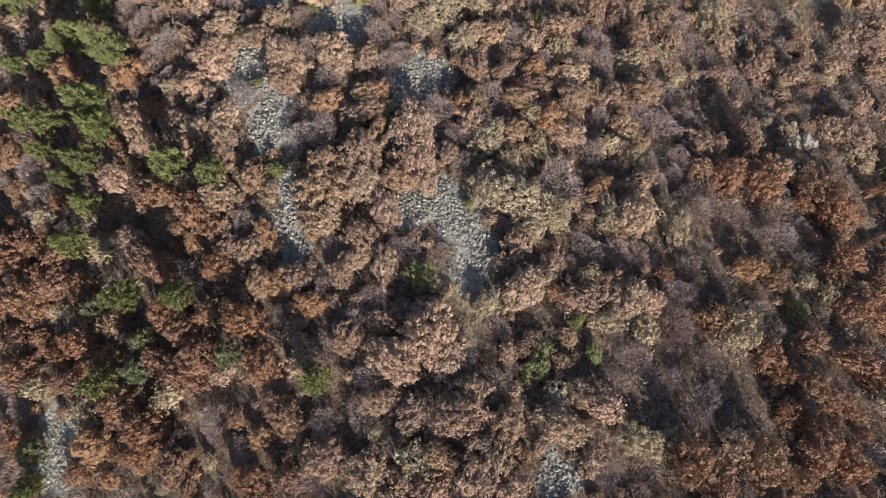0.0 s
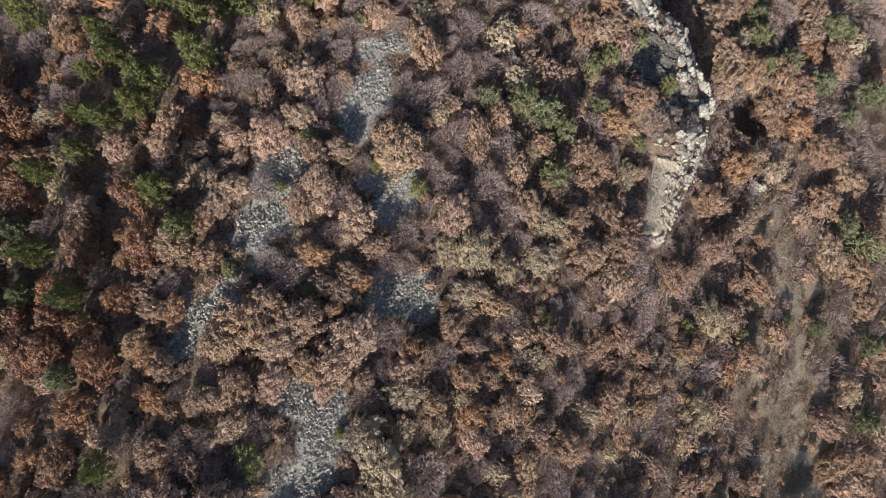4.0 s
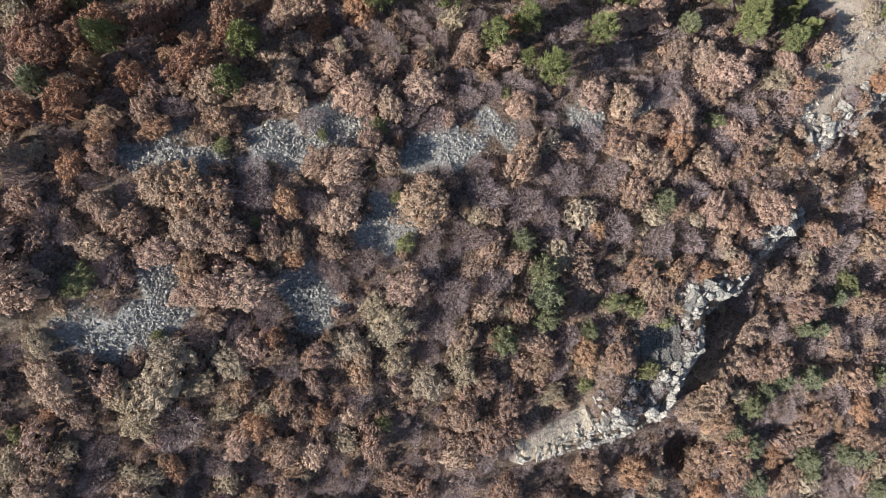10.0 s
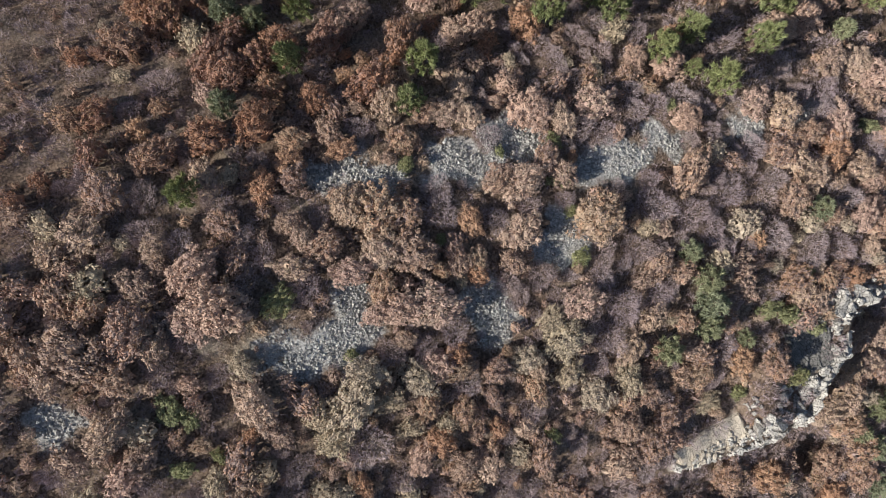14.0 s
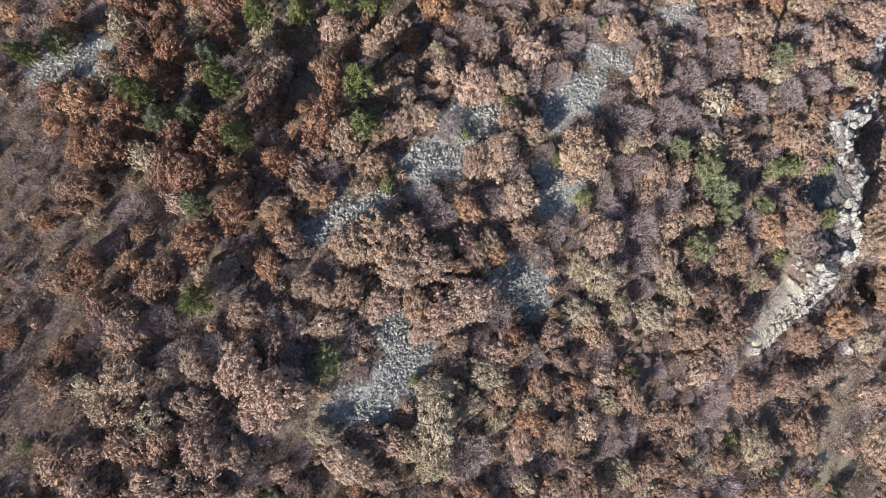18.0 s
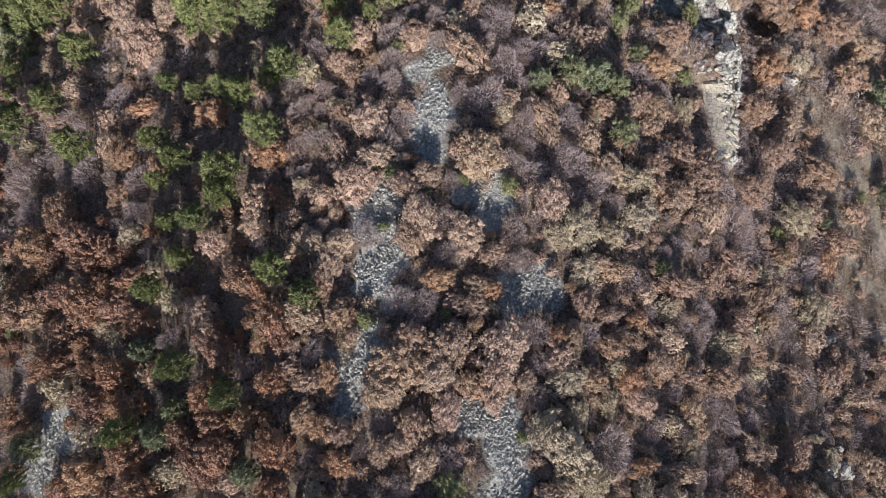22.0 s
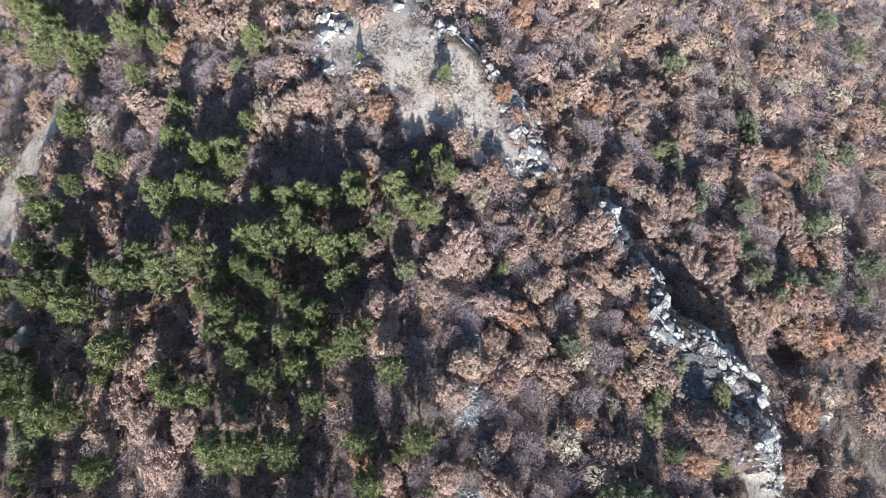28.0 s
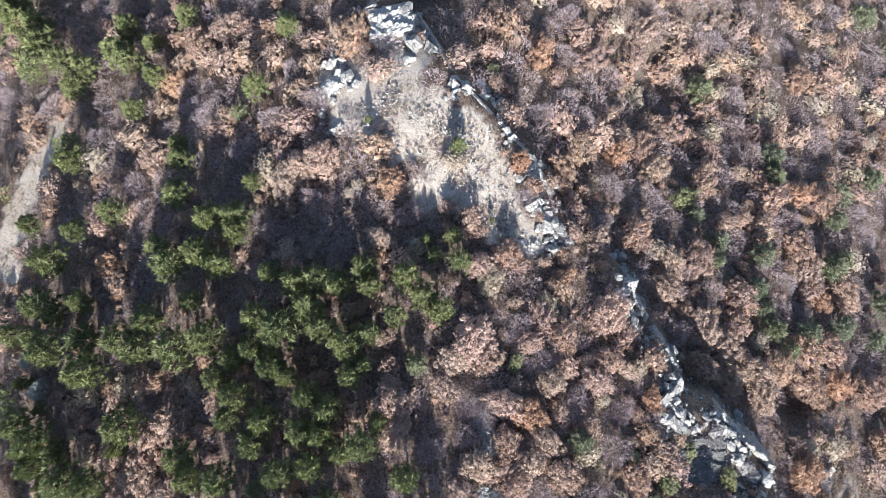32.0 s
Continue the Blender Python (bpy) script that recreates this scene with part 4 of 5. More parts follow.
def wood_kind(x, y, g):
    """What grows where: a slow change of the mix over the hill."""
    n = noise.noise((x * 0.045, y * 0.045, 9.0)) + 0.6 * noise.noise((x * 0.13, y * 0.13, 2.0))
    v = x * ACROSS[0] + y * ACROSS[1]
    u = x * RIDGE[0] + y * RIDGE[1]
    grey = (0.46 if v < -15 else 0.54) + 0.55 * n + (0.10 if v > 42 or u > 95 else 0.0)
    q = g.uniform()
    if q < grey:
        return "shrub"
    q = g.uniform()
    if v > 50 and q > 0.965:
        return "blue_pine"
    if v < -62 and u > 20 and q > 0.56:
        return "pine"
    if on_shady_flank(x, y) and q < 0.75:
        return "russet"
    return "oak" if q < 0.66 else "pink" if q < 0.78 else "tan" if q < 0.93 else "orange" if q < 0.955 else "evergreen" if q < 0.965 else "oak"


GRID = {}


def crowded(x, y, r, slack):
    cx, cy = int(x // 6), int(y // 6)
    for i in (cx - 1, cx, cx + 1):
        for j in (cy - 1, cy, cy + 1):
            for px, py, pr in GRID.get((i, j), ()):
                if math.hypot(x - px, y - py) < slack * (r + pr):
                    return True
    return False


def note(x, y, r):
    GRID.setdefault((int(x // 6), int(y // 6)), []).append((x, y, r))


for tree in TREES:
    note(*tree)
fill = np.random.default_rng(21)
spots = []
LONE = {"oak_tree": 300, "bare_shrub": 300, "pine_tree": 300, "evergreen_bush": 100}     # how many stand as things of their own
for ob in scene.objects:
    title = ob.name.split(".")[0]
    if title in LONE:
        LONE[title] -= 1
us, vv = fill.uniform(-62, 330, 42000), fill.uniform(-170, 190, 42000)
xs, ys = us * RIDGE[0] + vv * ACROSS[0], us * RIDGE[1] + vv * ACROSS[1]
NEAR_EDGE = [(-82, 45), (-88, 12), (-66, -40), (-30, -47), (22, -47), (62, -34), (86, 2), (96, 48), (92, 72), (68, 130), (40, 152), (-40, 130)]
FAR_EDGE = [(-92, 12), (-258, 152), (-75, 182), (66, 300), (84, 200), (56, 68), (-30, 40)]


def inside(edge, x, y):
    hit = np.zeros(x.shape, bool)
    for (ax, ay), (bx, by) in zip(edge, edge[1:] + edge[:1]):
        cross = (ay > y) != (by > y)
        hit ^= cross & (x < ax + (bx - ax) * (y - ay) / ((by - ay) or 1e-9))
    return hit


free = (open_ground(xs, ys) < 0.35) & (inside(NEAR_EDGE, xs, ys) | inside(FAR_EDGE, xs, ys))
free &= cover("scree", xs - 1.1, ys + 2.2, 0.5) < 0.5          # the sunny side of the stones is open
free &= cover("grass", xs - 1.2, ys + 2.4, 0.5) < 0.5          # and so is that of the dry grass
for k in (1.5, 3.5):          # kept clear sunward, and eastward where trees would hide the track from the camera
    free &= (cover("track", xs - 0.45 * k, ys + 0.89 * k, 0.5) < 0.5) & (cover("track", xs - k, ys, 0.5) < 0.5)
for k in (2.0, 4.0, 5.5):
    free &= cover("slab", xs - 0.45 * k, ys + 0.89 * k, 0.5) < 0.5
for u, v, x, y in zip(us[free], vv[free], xs[free], ys[free]):
    near = -45 < u < 105 and -75 < v < 66
    r = 0.75 + 1.65 * fill.uniform() if near else fill.uniform(1.8, 3.2)
    if crowded(x, y, r, (0.61 if v < -22 else 0.51) if near else 0.57):
        continue
    note(x, y, r)
    spots.append((math.hypot(u - 20, v), near, x, y, r))
us, vv = fill.uniform(-45, 150, 27000), fill.uniform(-98, 62, 27000)
xs, ys = us * RIDGE[0] + vv * ACROSS[0], us * RIDGE[1] + vv * ACROSS[1]
LOW = []
free = (open_ground(xs, ys) < 0.35) & (inside(NEAR_EDGE, xs, ys) | inside(FAR_EDGE, xs, ys))
for x, y in zip(xs[free], ys[free]):
    r = fill.uniform(0.5, 1.15)
    if not crowded(x, y, r, 0.72 if on_shady_flank(x, y) else 0.62):
        note(x, y, r)
        LOW.append((x, y, r))
grassy = np.array(PATCHES["grass"])
for cx, cy, r0 in grassy[np.repeat(np.arange(len(grassy)), 10)]:
    w, q, r = fill.uniform(0, 6.283), r0 * math.sqrt(fill.uniform()), 0.3 + 0.9 * fill.uniform() ** 2
    x, y = cx + math.cos(w) * q, cy + math.sin(w) * q
    if not crowded(x, y, r, 0.8):
        note(x, y, r)
        LOW.append((x, y, r))
spots.sort()
for _, near, x, y, r in spots:
    kind = wood_kind(x, y, fill)
    if kind == "evergreen":
        r *= 0.7
    title = KINDS[kind][0]
    if near and LONE[title] > 0:
        LONE[title] -= 1
        plant(kind, x, y, r)
    else:
        FAR.setdefault(kind, []).append((x, y, r, near))
for x, y, r in LOW:
    FAR.setdefault("shrub" if fill.uniform() < 0.62 else "oak", []).append((x, y, r, None))
THICKETS = {"oak": "oak_wood", "pink": "oak_wood", "russet": "oak_wood", "orange": "oak_wood", "tan": "oak_wood", "shrub": "shrub_thicket", "pine": "pine_wood", "blue_pine": "pine_wood", "evergreen": "evergreen_thicket"}
for kind, places in FAR.items():
    vs, fs, ts, n = [], [], [], 0
    for x, y, r, near in places:
        v, f = CROWN_ARRAYS[kind, int(fill.integers(VARIANTS))]
        k = f.shape[1]
        keep = len(f) * ((24 if kind == "shrub" else 29) if near else (14 if kind == "shrub" else 9) if near is None else 24 if kind == "shrub" else 19) // 100
        inner = CORE if kind in LEAFY else 0
        pick = np.concatenate([np.arange(inner), inner + fill.permutation(len(f) - inner)[:keep]])
        w = fill.uniform(0, 6.283)
        c, s = math.cos(w), math.sin(w)
        wide = fill.uniform(0.8, 1.25)
        p = v[f[pick].ravel()].reshape(-1, k, 3)
        grow = np.where(np.arange(len(pick)) < inner, 1.0, 1.42 if near else 1.3 if kind == "shrub" else 1.38)[:, None, None]
        p = p.mean(1, keepdims=True) + (p - p.mean(1, keepdims=True)) * grow
        p = p.reshape(-1, 3) * np.array([wide, 1 / wide, 1.0])
        h = r ** 0.75 * 1.2 * RISE[kind] * fill.uniform(0.85, 1.15) * (1.3 if on_shady_flank(x, y) or near is False else 1.0)
        vs.append(np.stack([x + r * (c * p[:, 0] - s * p[:, 1]), y + r * (s * p[:, 0] + c * p[:, 1]), height_at(x, y) + h * p[:, 2]], -1))
        fs.append(np.arange(len(p)).reshape(-1, k) + n)
        ts.append(np.full(len(p), fill.uniform()))
        n += len(p)
    tagged(new(THICKETS[kind], mesh_from(THICKETS[kind], np.concatenate(vs), np.concatenate(fs), LEAF[kind], tree=np.concatenate(ts))),
           "distant slope covered in " + KINDS[kind][3].replace(" among brown oaks", ""), "woodland", kind="stuff")


# ---- undergrowth: low twigs, dry grass and seedlings in the gaps ----
def undergrowth(title, label, material, count, blades, size, gap_only, seed, where):
    g = np.random.default_rng(seed)
    x, y = where(g, count)
    if gap_only:
        keep = open_ground(x, y) < 0.5
        x, y = x[keep], y[keep]
    n = len(x)
    z = ground_z(x, y)
    s = g.uniform(0.5, 1.4, n) * size
    root = np.repeat(np.stack([x, y, z], -1), blades, 0) + g.normal(0, 0.18, (n * blades, 3)) * np.array([1, 1, 0.2]) * np.repeat(s, blades)[:, None]
    d = unit(g.normal(0, 0.7, (n * blades, 3)) + np.array([0, 0, 0.7])) * np.repeat(s, blades)[:, None] * g.uniform(0.5, 1.1, (n * blades, 1))
    a = unit(np.cross(d, g.normal(0, 1, (n * blades, 3)))) * 0.035 * g.uniform(0.6, 1.5, (n * blades, 1))
    v = np.stack([root - a, root + a, root + d], 1).reshape(-1, 3)
    tagged(new(title, mesh_from(title, v, np.arange(len(v)).reshape(-1, 3), material, tree=np.repeat(g.uniform(0, 1, n), blades * 3))), label, "undergrowth", kind="stuff")


def over_hill(g, count):
    u, v = g.uniform(-50, 115, count), g.uniform(-80, 72, count)
    return u * RIDGE[0] + v * ACROSS[0], u * RIDGE[1] + v * ACROSS[1]


def on_grass(g, count):
    discs = PATCHES["grass"] * 2 + PATCHES["rock"] + PATCHES["track"]
    c = np.array([discs[i] for i in g.integers(len(discs), size=count)])
    w, q = g.uniform(0, 6.283, count), c[:, 2] * 1.25 * np.sqrt(g.uniform(0, 1, count))
    return c[:, 0] + np.cos(w) * q, c[:, 1] + np.sin(w) * q


def on_plateau(g, count):
    discs = PATCHES["rock"]
    c = np.array([discs[i] for i in g.integers(len(discs), size=count)])
    w, q = g.uniform(0, 6.283, count), c[:, 2] * np.sqrt(g.uniform(0, 1, count))
    return c[:, 0] + np.cos(w) * q, c[:, 1] + np.sin(w) * q


undergrowth("low_scrub", "low leafless grey-brown scrub under the trees", LEAF["shrub"], 17000, 11, 0.8, True, 51, over_hill)
undergrowth("oak_seedlings", "low brown-leaved oak scrub under the trees", LEAF["oak"], 9000, 9, 0.55, True, 52, over_hill)
undergrowth("plateau_scrub", "small dark leafless shrubs dotted over the bare plateau", LEAF["shrub"], 620, 20, 0.42, False, 54, on_plateau)
undergrowth("dry_grass", "short tufts of dry straw-coloured grass", STRAW, 26000, 6, 0.34, False, 53, on_grass)

# ---- stones and crags ----
def rock_shape(g, corners):
    """An angular block of limestone: the hull of a few corners, flat-faced and sharp-edged."""
    bm = bmesh.new()
    for p in unit(g.normal(0, 1, (corners, 3))) * g.uniform(0.72, 1.08, (corners, 1)):
        p = np.sign(p) * np.abs(p) ** 0.75 * np.array([1.0, 0.85, 0.8])
        bm.verts.new(p)
    hull = bmesh.ops.convex_hull(bm, input=bm.verts)
    bmesh.ops.delete(bm, geom=[q for q in hull["geom_interior"] if isinstance(q, bmesh.types.BMVert)], context="VERTS")
    bm.verts.index_update()
    v = np.array([vert.co for vert in bm.verts])
    f = np.array([[w.index for w in face.verts] for face in bm.faces])
    bm.free()
    return v, f


BLOCKS = [rock_shape(np.random.default_rng(500 + i), 15) for i in range(9)]
BLOCK_MESH = [mesh_from("limestone_block", v, f, LIMESTONE) for v, f in BLOCKS]
CHALK_BLOCK = [mesh_from("bleached_block", v, f, CHALK) for v, f in BLOCKS]
PEBBLES = [rock_shape(np.random.default_rng(600 + i), 8) for i in range(8)]
stone_rng = np.random.default_rng(33)


def boulder(kind, places):
    """Outcrops: each a group of leaning limestone blocks."""
    for x, y, size in places:
        z = height_at(x, y)
        root = new("rock_outcrop")
        root.matrix_basis = Matrix.Translation((x, y, z))
        tagged(root, "pale grey weathered limestone outcrop of cracked blocks", "rock", "limestone outcrops along the crag")
        for j in range(int(stone_rng.integers(6, 11))):
            s = size * (0.46 if j == 0 else stone_rng.uniform(0.14, 0.34))
            w, q = stone_rng.uniform(0, 6.283), 0 if j == 0 else size * stone_rng.uniform(0.3, 0.75)
            dx, dy = math.cos(w) * q, math.sin(w) * q
            ob = part("block", (CHALK_BLOCK if kind == "plateau rim" else BLOCK_MESH)[int(stone_rng.integers(len(BLOCKS)))], root)
            ob.matrix_basis = Matrix.LocRotScale((dx, dy, height_at(x + dx, y + dy) - z + s * 0.2), Euler(stone_rng.uniform(0, 6.283, 3)), Vector(s * stone_rng.uniform(0.75, 1.25, 3)))


boulder("limestone", [(-12.4, 80.4, 2.4), (-16.3, 83.3, 2.3), (-18.5, 88.0, 3.3), (-20.3, 91.5, 2.8), (-31.4, 88.0, 2.2), (-33.4, 90.5, 2.8), (-36.4, 92.7, 3.7), (-37.5, 96.5, 3.4), (-68.3, 100.1, 3.2), (-70.4, 97.3, 2.8), (-66.6, 110.3, 4.2), (-64.3, 112.5, 4.2), (-60.9, 107.6, 3.6), (-69.7, 111.7, 3.2), (-52.6, 103.1, 2.3), (-50.0, 106.9, 2.4), (-46.3, 105.5, 2.4)])
boulder("limestone", [(-42.6, 100.6, 2.2), (-38.5, 97.7, 2.4), (-34.7, 92.2, 2.5), (-31.4, 91.1, 2.5), (-18.3, 85.4, 2.6), (48.1, 21.3, 2.3), (50.6, 20.2, 3.0), (48.3, 19.2, 2.1), (44.0, 36.2, 2.5), (26.5, 73.8, 2.2)])
boulder("limestone", [(9.3, 69.8, 3.4), (9.8, 65.0, 2.8), (10.6, 62.6, 2.2), (-7.2, 72.6, 3.3), (-8.4, 76.4, 2.6), (-5.4, 73.4, 2.2), (0.2, 74.2, 3.2), (2.4, 72.6, 2.2), (3.9, 71.4, 2.4), (5.6, 70.2, 2.0), (6.4, 66.2, 2.0), (7.6, 61.4, 1.6), (15.4, 57.2, 1.3), (16.2, 54.6, 1.4), (16.5, 51.4, 1.6), (14.2, 61.0, 1.7), (12.4, 66.4, 2.4)])


boulder("limestone", [(12.1, 63.2, 1.7), (10.9, 65.0, 2.0), (10.5, 67.2, 1.8), (13.4, 64.9, 1.6), (9.5, 70.4, 2.6), (9.0, 68.4, 1.8), (5.9, 68.0, 1.7), (6.3, 70.3, 1.8), (4.6, 71.6, 1.8), (3.4, 73.3, 1.9), (-3.3, 73.1, 1.6), (-2.5, 74.9, 2.0), (0.7, 74.6, 2.0), (-0.9, 75.1, 1.8), (-4.4, 69.3, 1.5), (-6.1, 70.9, 1.8), (-7.9, 73.2, 2.6), (-9.0, 74.7, 3.0), (-6.7, 74.1, 2.4), (-7.8, 77.8, 2.2), (-9.4, 78.1, 1.8), (-11.6, 79.8, 1.8), (-12.9, 82.4, 1.6), (-14.2, 80.3, 1.5)])
boulder("plateau rim", [(-72.0, 101.2, 2.6), (-69.9, 100.3, 2.2), (-70.9, 96.9, 2.0), (-69.6, 93.4, 1.8), (-66.7, 91.8, 1.8), (-61.4, 93.3, 1.6), (-59.4, 92.2, 1.5), (-52.9, 103.9, 2.0), (-51.2, 104.4, 1.8), (-48.5, 104.9, 1.8), (-45.7, 103.7, 2.0), (-43.9, 101.3, 1.8), (-39.3, 99.1, 1.8), (-38.3, 95.0, 1.6), (-35.4, 93.5, 2.2), (-33.6, 92.4, 2.2), (-32.4, 91.5, 1.8), (-30.7, 90.8, 1.8), (-29.5, 89.9, 1.6), (-34.1, 87.3, 1.4), (-35.4, 87.2, 1.5)])


def loose_stones(title, label, material, places, sizes):
    """Countless stones lying on the ground, in one sheet of real pieces."""
    vs, fs, n = [], [], 0
    places = np.array(places)
    heights = ground_z(places[:, 0], places[:, 1])
    for (x, y), z in zip(places, heights):
        v, f = PEBBLES[int(stone_rng.integers(len(PEBBLES)))]
        s = sizes[0] + (sizes[1] - sizes[0]) * stone_rng.uniform() ** 2.2
        m = np.array(Euler(stone_rng.uniform(0, 6.283, 3)).to_matrix()) * stone_rng.uniform(0.7, 1.2, 3)
        vs.append(v @ m.T * s + np.array([x, y, z + s * 0.25 + 0.05]))
        fs.append(f + n)
        n += len(v)
    tagged(new(title, mesh_from(title, np.concatenate(vs), np.concatenate(fs), material)), label, "stones", kind="stuff")


def strewn(kind, per_metre, spread=0.75):
    out = []
    for cx, cy, r in PATCHES[kind]:
        for _ in range(int(per_metre * 3.14 * r * r)):
            w, q = stone_rng.uniform(0, 6.283), r * 1.15 * stone_rng.uniform() ** spread
            out.append((cx + math.cos(w) * q, cy + math.sin(w) * q))
    p = np.array(out)
    thin = np.array([noise.noise((x * 0.55, y * 0.55, 12.0)) for x, y in out])
    return [(x, y) for x, y in p[cover(kind, p[:, 0], p[:, 1], 0.6) - np.clip(-thin * 0.9, 0, 0.4) > 0.45]]


loose_stones("scree", "loose angular grey limestone scree between the trees", SCREE, strewn("scree", 30.0), (0.06, 0.27))
scree = scene.objects["scree"]
STONE_MESH = [mesh_from("stone", v, f, SCREE) for v, f in PEBBLES]
for x, y in strewn("scree", 0.9)[:300]:
    s = stone_rng.uniform(0.16, 0.34)
    ob = part("stone", STONE_MESH[int(stone_rng.integers(len(PEBBLES)))], scree)
    ob.matrix_basis = Matrix.LocRotScale((x, y, height_at(x, y) + 0.3 * s), Euler(stone_rng.uniform(0, 6.283, 3)), Vector(s * stone_rng.uniform(0.6, 1.1, 3)))
loose_stones("plateau_stones", "pale stones scattered over bare dry ground", LIMESTONE, [p for p in strewn("rock", 3.4) if noise.noise((p[0] * 0.3, p[1] * 0.3, 5.0)) > -0.05], (0.05, 0.32))


def along_crest(step):
    """Places along the edge of the crag: x, y and the way downhill."""
    out = []
    for (ax, ay), (bx, by) in zip(CREST, CREST[1:]):
        ln = math.hypot(bx - ax, by - ay)
        for i in range(int(ln / step)):
            f = (i + 0.5) / int(ln / step)
            out.append((ax + (bx - ax) * f, ay + (by - ay) * f, -(by - ay) / ln, (bx - ax) / ln))
    return out


def crag(step=5.5):
    """The broken cliff: steep blocks stacked down its face, in stretches that stand by themselves."""
    g = np.random.default_rng(71)
    for x, y, wx, wy in along_crest(step):
        bold = float(rocky(np.array(x))) * 1.05
        if not bold:
            continue
        bold *= 0.6 + 0.7 * soft(7 * noise.noise((x * 0.12, y * 0.12, 4.0)))
        root = new("rock_outcrop")
        z = height_at(x, y)
        root.matrix_basis = Matrix.Translation((x, y, z))
        tagged(root, "stretch of pale limestone cliff with cracked upright blocks", "rock", "limestone outcrops along the crag")
        rock_face("rock_face", root, x, y, wx, wy, step * 1.25, -0.5 * bold if y > 63 else -0.2, 0.4 + 1.5 * bold, 1.9 * bold, 11.0, LIMESTONE)
        for j in range(int(6 * bold) if y > 63 else 2):          # wedged into the face below the edge
            along, out = g.uniform(-0.55, 0.55) * step, g.uniform(0.7, 2.9)
            px, py = x + wx * out - wy * along, y + wy * out + wx * along
            s = g.uniform(0.4, 1.0) * bold
            ob = part("block", BLOCK_MESH[int(g.integers(len(BLOCKS)))], root)
            ob.matrix_basis = Matrix.LocRotScale((px - x, py - y, height_at(px, py) - z + s * 0.25), Euler(g.uniform(0, 6.283, 3)), Vector(s * g.uniform(0.7, 1.3, 3)))
        for j in range(int((6 if y > 63 else 5) * bold)):
            along, out = g.uniform(-0.55, 0.55) * step, g.uniform(-2.4 * bold if y > 63 else 0.2, 2.6)
            px, py = x + wx * out - wy * along, y + wy * out + wx * along
            s = (0.35 + 1.25 * g.uniform() ** 1.7) * (1.0 if out > 0.3 else 0.8) * bold
            ob = part("block", BLOCK_MESH[int(g.integers(len(BLOCKS)))], root)
            ob.matrix_basis = Matrix.LocRotScale((px - x, py - y, height_at(px, py) - z + s * (0.45 if out > 0.6 else 0.1)), Euler((g.uniform(-0.3, 0.3), g.uniform(-0.3, 0.3), g.uniform(0, 6.283))),
                                                 Vector((s * g.uniform(0.6, 1.0), s * g.uniform(0.6, 1.0), s * g.uniform(0.9, 1.5))))


def facets(x, y, seed, size):
    """Height of tilted flat faces that meet in sharp joints, like weathered beds of limestone."""
    q = Vector((x * 0.8 + y * 0.35, (y * 0.9 - x * 0.4) * 1.5, seed)) / size
    near = noise.voronoi(q)[1][0]
    h = noise.cell_vector(near * 7.3)
    d = q - near
    return 0.5 * h.x + 0.5 + 0.55 * (d.x * h.y + d.y * (0.5 + 0.4 * h.z))


def broken(x, y, seed):
    """Blocky relief: leaning faces of two sizes."""
    return 0.66 * facets(x, y, seed, 2.1) + 0.34 * facets(x, y, seed + 3, 0.9) + 0.06 * noise.noise((x * 3, y * 3, seed))


def rock_face(name, parent, x, y, wx, wy, long, lo, hi, tall, seed, material, lift=0.0, cell=0.24):
    """A jagged sheet of bedrock along the edge, sunk into the ground at its rim."""
    na, nb = max(4, int(long / cell)), max(4, int((hi - lo) / cell))
    z0 = height_at(x, y)
    al, ou = np.meshgrid(np.linspace(-long / 2, long / 2, na), np.linspace(lo, hi, nb))
    px, py = x + wx * ou - wy * al, y + wy * ou + wx * al
    rim = np.clip(np.minimum(long / 2 - np.abs(al), np.minimum(ou - lo, hi - ou)) / 0.7, 0, 1)
    if lift:          # a ragged outline
        rim = np.clip(rim * 1.4 - 0.2 + np.array([1.3 * noise.noise((a * 0.5, b * 0.5, seed + 1)) for a, b in zip(px.ravel(), py.ravel())]).reshape(px.shape) * (1 - rim * 0.6), 0, 1) * np.clip(np.minimum(long / 2 - np.abs(al), np.minimum(ou - lo, hi - ou)) * 3, 0, 1)
    rock = np.array([broken(a, b, seed) for a, b in zip(px.ravel(), py.ravel())]).reshape(px.shape)
    pz = ground_z(px, py) - 0.35 + rim * (0.35 + lift + tall * np.clip(rock, 0, 1.2))
    v = np.stack([px - x, py - y, pz - z0], -1).reshape(-1, 3)
    idx = np.arange(na * nb).reshape(nb, na)
    f = np.stack([idx[:-1, :-1], idx[:-1, 1:], idx[1:, 1:], idx[1:, :-1]], -1).reshape(-1, 4)
    return part(name, mesh_from(name, v, f, material), parent)


def bedrock(x, y, wide, deep, turn, tall, material, label):
    root = new("limestone_slab")
    root.matrix_basis = Matrix.Translation((x, y, height_at(x, y)))
    tagged(root, label, "rock", "limestone slabs")
    w = radians(turn)
    rock_face("rock_face", root, x, y, math.cos(w), math.sin(w), deep, -wide / 2, wide / 2, tall, 23.0, material, 0.3)
    return root


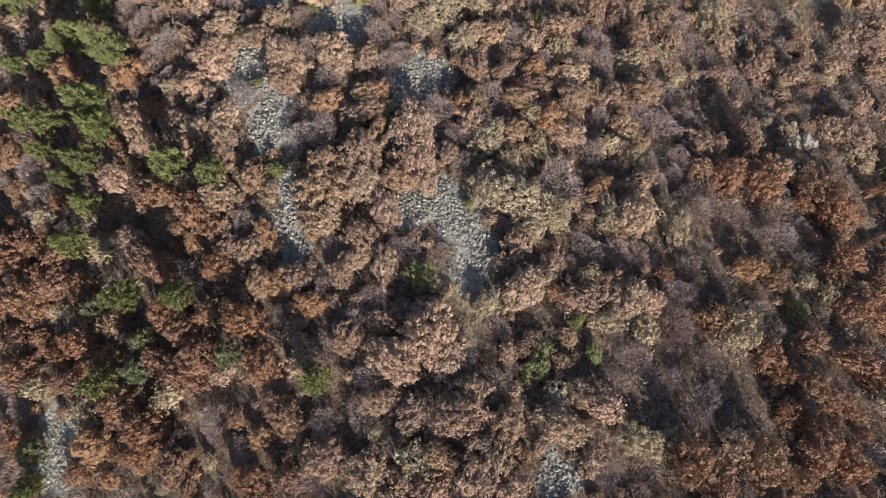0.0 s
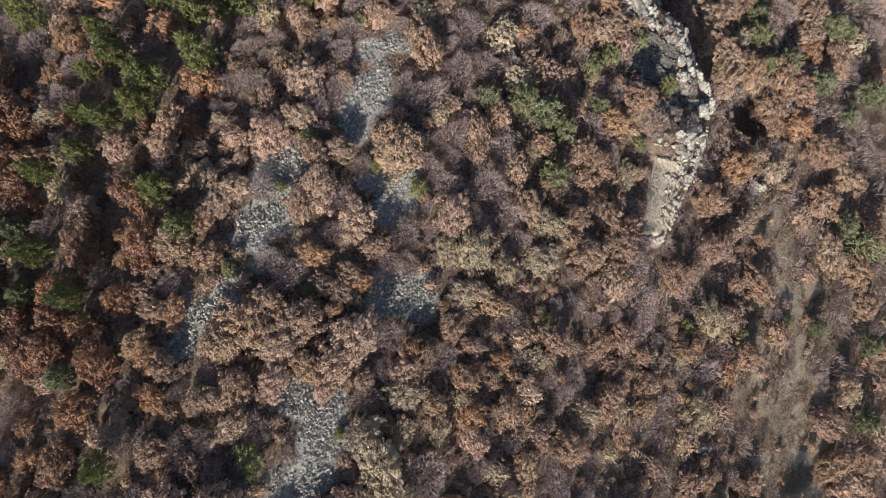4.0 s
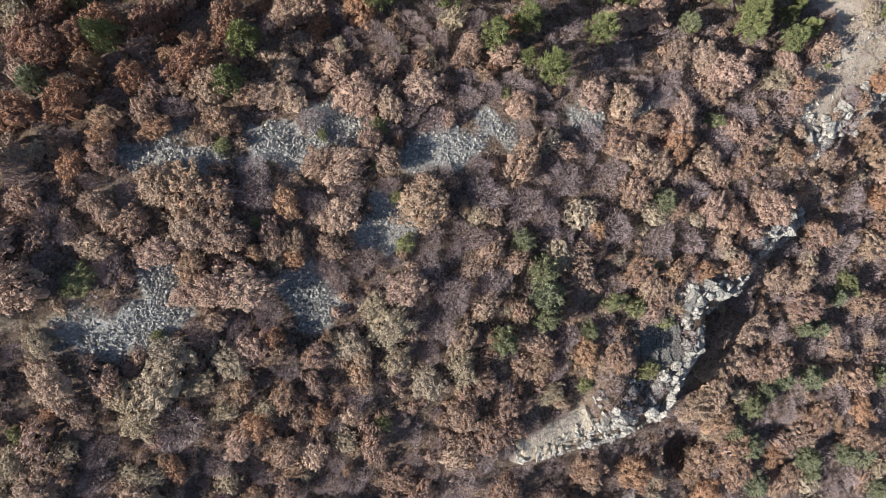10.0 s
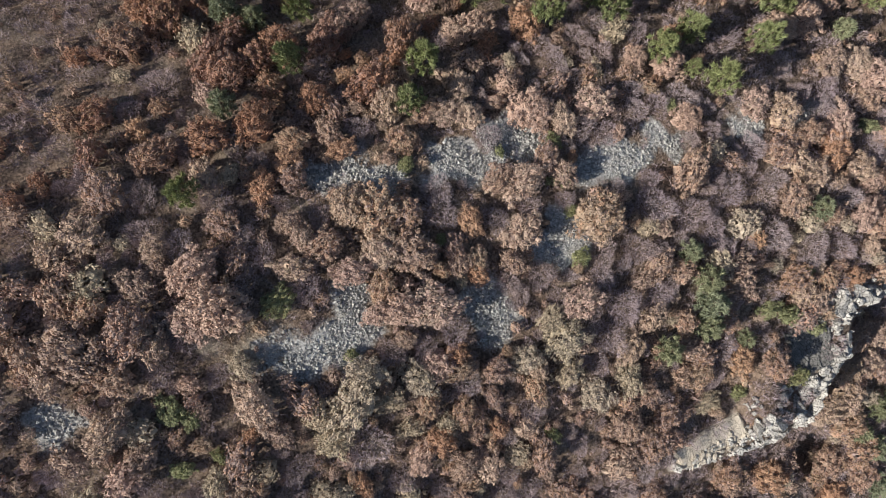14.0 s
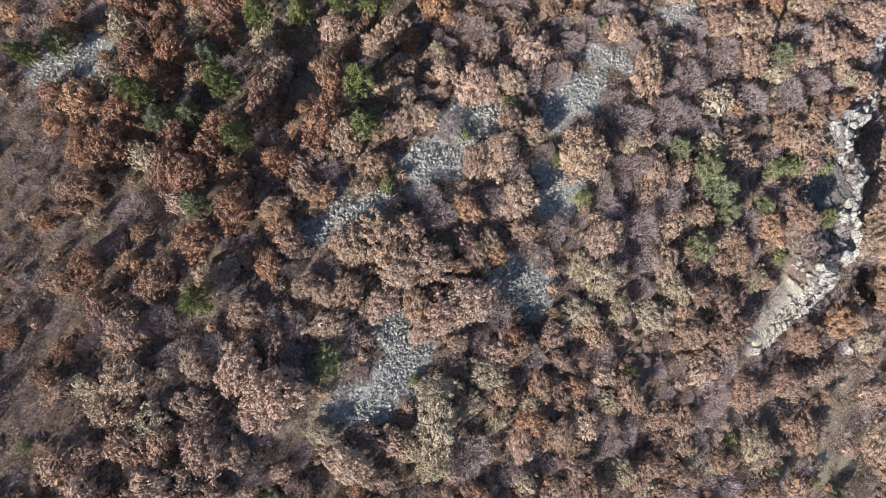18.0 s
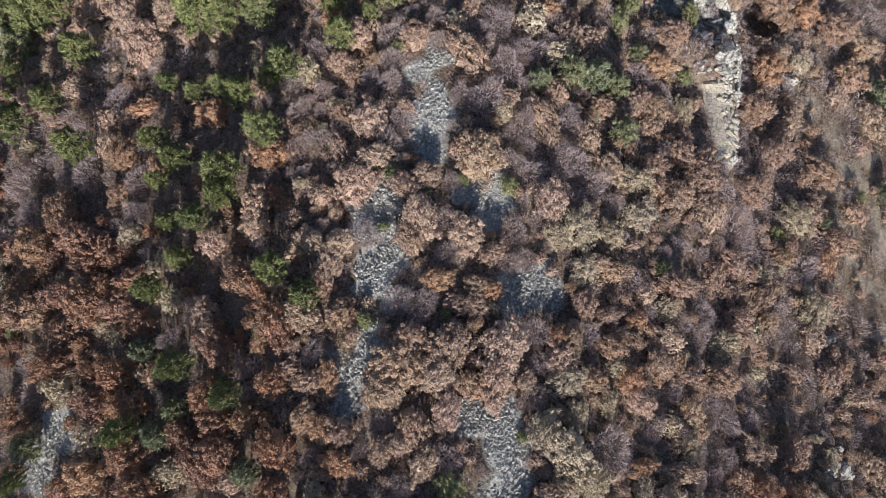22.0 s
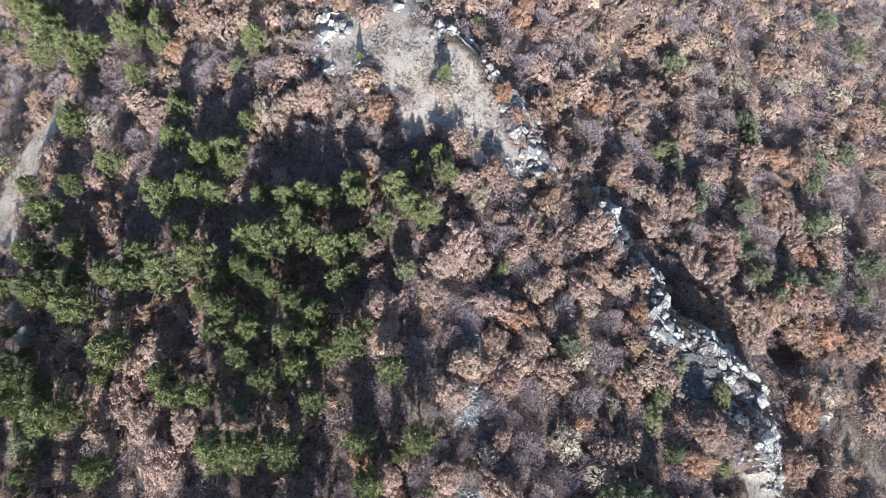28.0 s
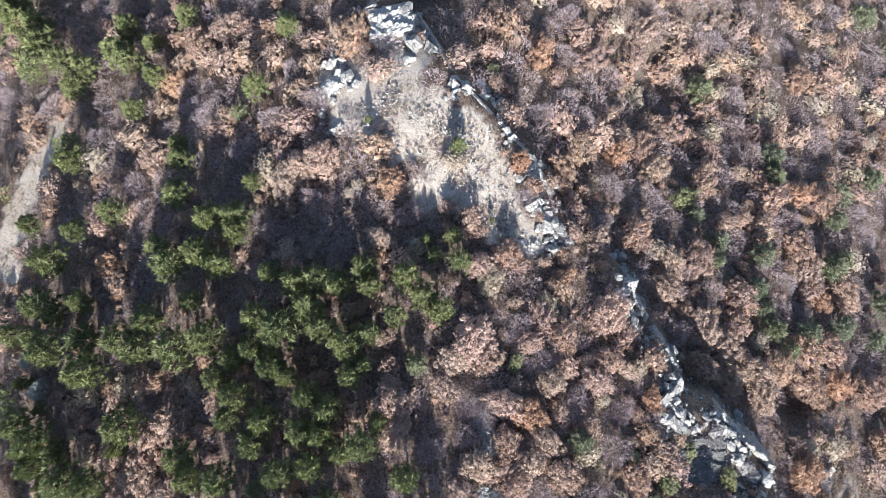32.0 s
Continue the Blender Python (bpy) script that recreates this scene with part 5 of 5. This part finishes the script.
crag()
slab = bedrock(13.0, 56.2, 11.5, 4.4, -58.5, 0.16, CREAM, "cream limestone slab, earthy above and stepped in broken blocks below")
slab_rng = np.random.default_rng(88)
CREAM_BLOCK = [mesh_from("cream_block", v, f, CREAM) for v, f in BLOCKS]
for i in range(23):
    along = -5.6 + 0.49 * i
    for j in range(5):
        out = 0.55 + 0.5 * j + slab_rng.uniform(-0.18, 0.18)
        if out > 2.7 - 0.22 * max(0, along) or slab_rng.uniform() < 0.30:
            continue
        a = along + slab_rng.uniform(-0.5, 0.5)
        px, py = 13.0 + 0.52 * a + 0.85 * out, 56.2 - 0.85 * a + 0.52 * out
        sz = (0.16 + 0.34 * slab_rng.uniform() ** 1.6) * (1.0 + 0.12 * j)
        ob = part("block", (CREAM_BLOCK if slab_rng.uniform() < 0.6 else BLOCK_MESH)[int(slab_rng.integers(len(BLOCKS)))], slab)
        ob.matrix_basis = Matrix.LocRotScale((px - 13.0, py - 56.2, height_at(px, py) - height_at(13.0, 56.2) + 0.45 * sz + (0.25 if out < 2 else 0.0)),
                                             Euler((slab_rng.uniform(-0.3, 0.3), slab_rng.uniform(-0.3, 0.3), radians(-30) + slab_rng.uniform(-0.9, 0.9))), Vector((sz * slab_rng.uniform(0.9, 1.7), sz * slab_rng.uniform(0.6, 1.1), sz * slab_rng.uniform(0.5, 1.0))))
bedrock(-0.6, 69.6, 8.0, 7.0, 27, 0.8, SHADED_GREY_ROCK, "grey cracked bedrock slope, coloured darker for shade, beside the limestone crag")
bedrock(-66.0, 110.5, 7.5, 6.0, 30, 1.6, CHALK, "pale jagged limestone knoll at the plateau's tip")
bedrock(-70.0, 98.5, 5.0, 3.5, 60, 0.9, CHALK, "low pale limestone step at the plateau's edge")
bedrock(27.0, 70.5, 9.0, 2.4, -65, 0.5, CREAM, "narrow pale rock rib on the grassy slope")
edge = []
for (ax, ay), (bx, by) in zip(CREST, CREST[1:]):
    for _ in range(int(4 * math.hypot(bx - ax, by - ay))):
        f, d = stone_rng.uniform(), stone_rng.normal(0.8, 1.3)
        if stone_rng.uniform() > float(rocky(np.array(ax + (bx - ax) * f))):
            continue
        ln = math.hypot(bx - ax, by - ay)
        edge.append((ax + (bx - ax) * f - (by - ay) / ln * d, ay + (by - ay) * f + (bx - ax) / ln * d))
loose_stones("crag_rubble", "broken pale limestone rubble along the cliff edge", LIMESTONE, edge, (0.10, 0.55))


# ---- the power line in the valley ----
def bar(a, b, r, sides=4):
    return tube([a, b], [r, r], sides)


def pylon(x, y, tall=22.0, foot=2.5, arm_height=16.0, arm=6.5, heading=152.0):
    """A lattice tower: four legs, crossed braces between them, and a cross-arm square to the line."""
    root = new("power_pylon")
    root.matrix_basis = pose(x, y, height_at(x, y) - 0.2, 0, 0, heading)
    tagged(root, "grey galvanised steel lattice power pylon on the wooded slope", "pylon")

    def half(z):
        return foot + (0.55 - foot) * min(1.0, z / tall)

    corners = [(1, 1), (-1, 1), (-1, -1), (1, -1)]
    for cx, cy in corners:
        v, f = bar((cx * foot, cy * foot, -0.5), (cx * 0.55, cy * 0.55, tall), 0.11)
        part("leg", mesh_from("leg", v, f, STEEL), root)
    levels = [0, 3.2, 6.2, 9.0, 11.6, 14.0, 16.2, 18.2, 20.2, 22.0]
    brace = []
    for lo, hi in zip(levels, levels[1:]):
        for (ax, ay), (bx, by) in zip(corners, corners[1:] + corners[:1]):
            a, b = half(lo), half(hi)
            brace.append(((ax * a, ay * a, lo), (bx * b, by * b, hi)))
            brace.append(((bx * a, by * a, lo), (ax * b, ay * b, hi)))
            brace.append(((ax * b, ay * b, hi), (bx * b, by * b, hi)))
    for a, b in brace:
        v, f = bar(a, b, 0.04)
        part("brace", mesh_from("brace", v, f, STEEL), root)
    for side in (-1, 1):
        w = half(arm_height)
        pieces = [bar((s * w, side * w, arm_height + dz), (0, side * arm, arm_height + 0.2), 0.07) for s in (-1, 1) for dz in (0, 1.5)]
        v, f = joined(pieces)
        part("cross_arm", mesh_from("cross_arm", v, f, STEEL), root)
        v, f = tube([(0, side * arm, arm_height + 0.1), (0, side * arm, arm_height - 1.1)], [0.09, 0.09], 8)
        part("insulator", mesh_from("insulator", v, f, STEEL), root, "hanging insulator string")
    return root


def power_cable(x, y, side, heading=152.0, arm=6.5, arm_height=15.0, reach=260.0, fall=-0.25, sag=7.0):
    w = radians(heading)
    dx, dy = math.cos(w), math.sin(w)
    px, py, pz = x - dy * side * arm, y + dx * side * arm, height_at(x, y) + arm_height
    path = []
    for i in range(33):
        f = i / 32
        path.append((px + dx * reach * f, py + dy * reach * f, pz + fall * reach * f * (1 - 0.6 * f) - sag * 4 * f * (1 - f) * 0.3))
    v, f = tube(path, [0.045] * len(path), 5)
    tagged(new("power_cable", mesh_from("power_cable", v, f, STEEL, True)), "thin pale overhead power cable hung from a pylon", "cable", "power cables")


pylon(41.7, 157.3)
for side in (-1, 0, 1):
    power_cable(41.7, 157.3, side)
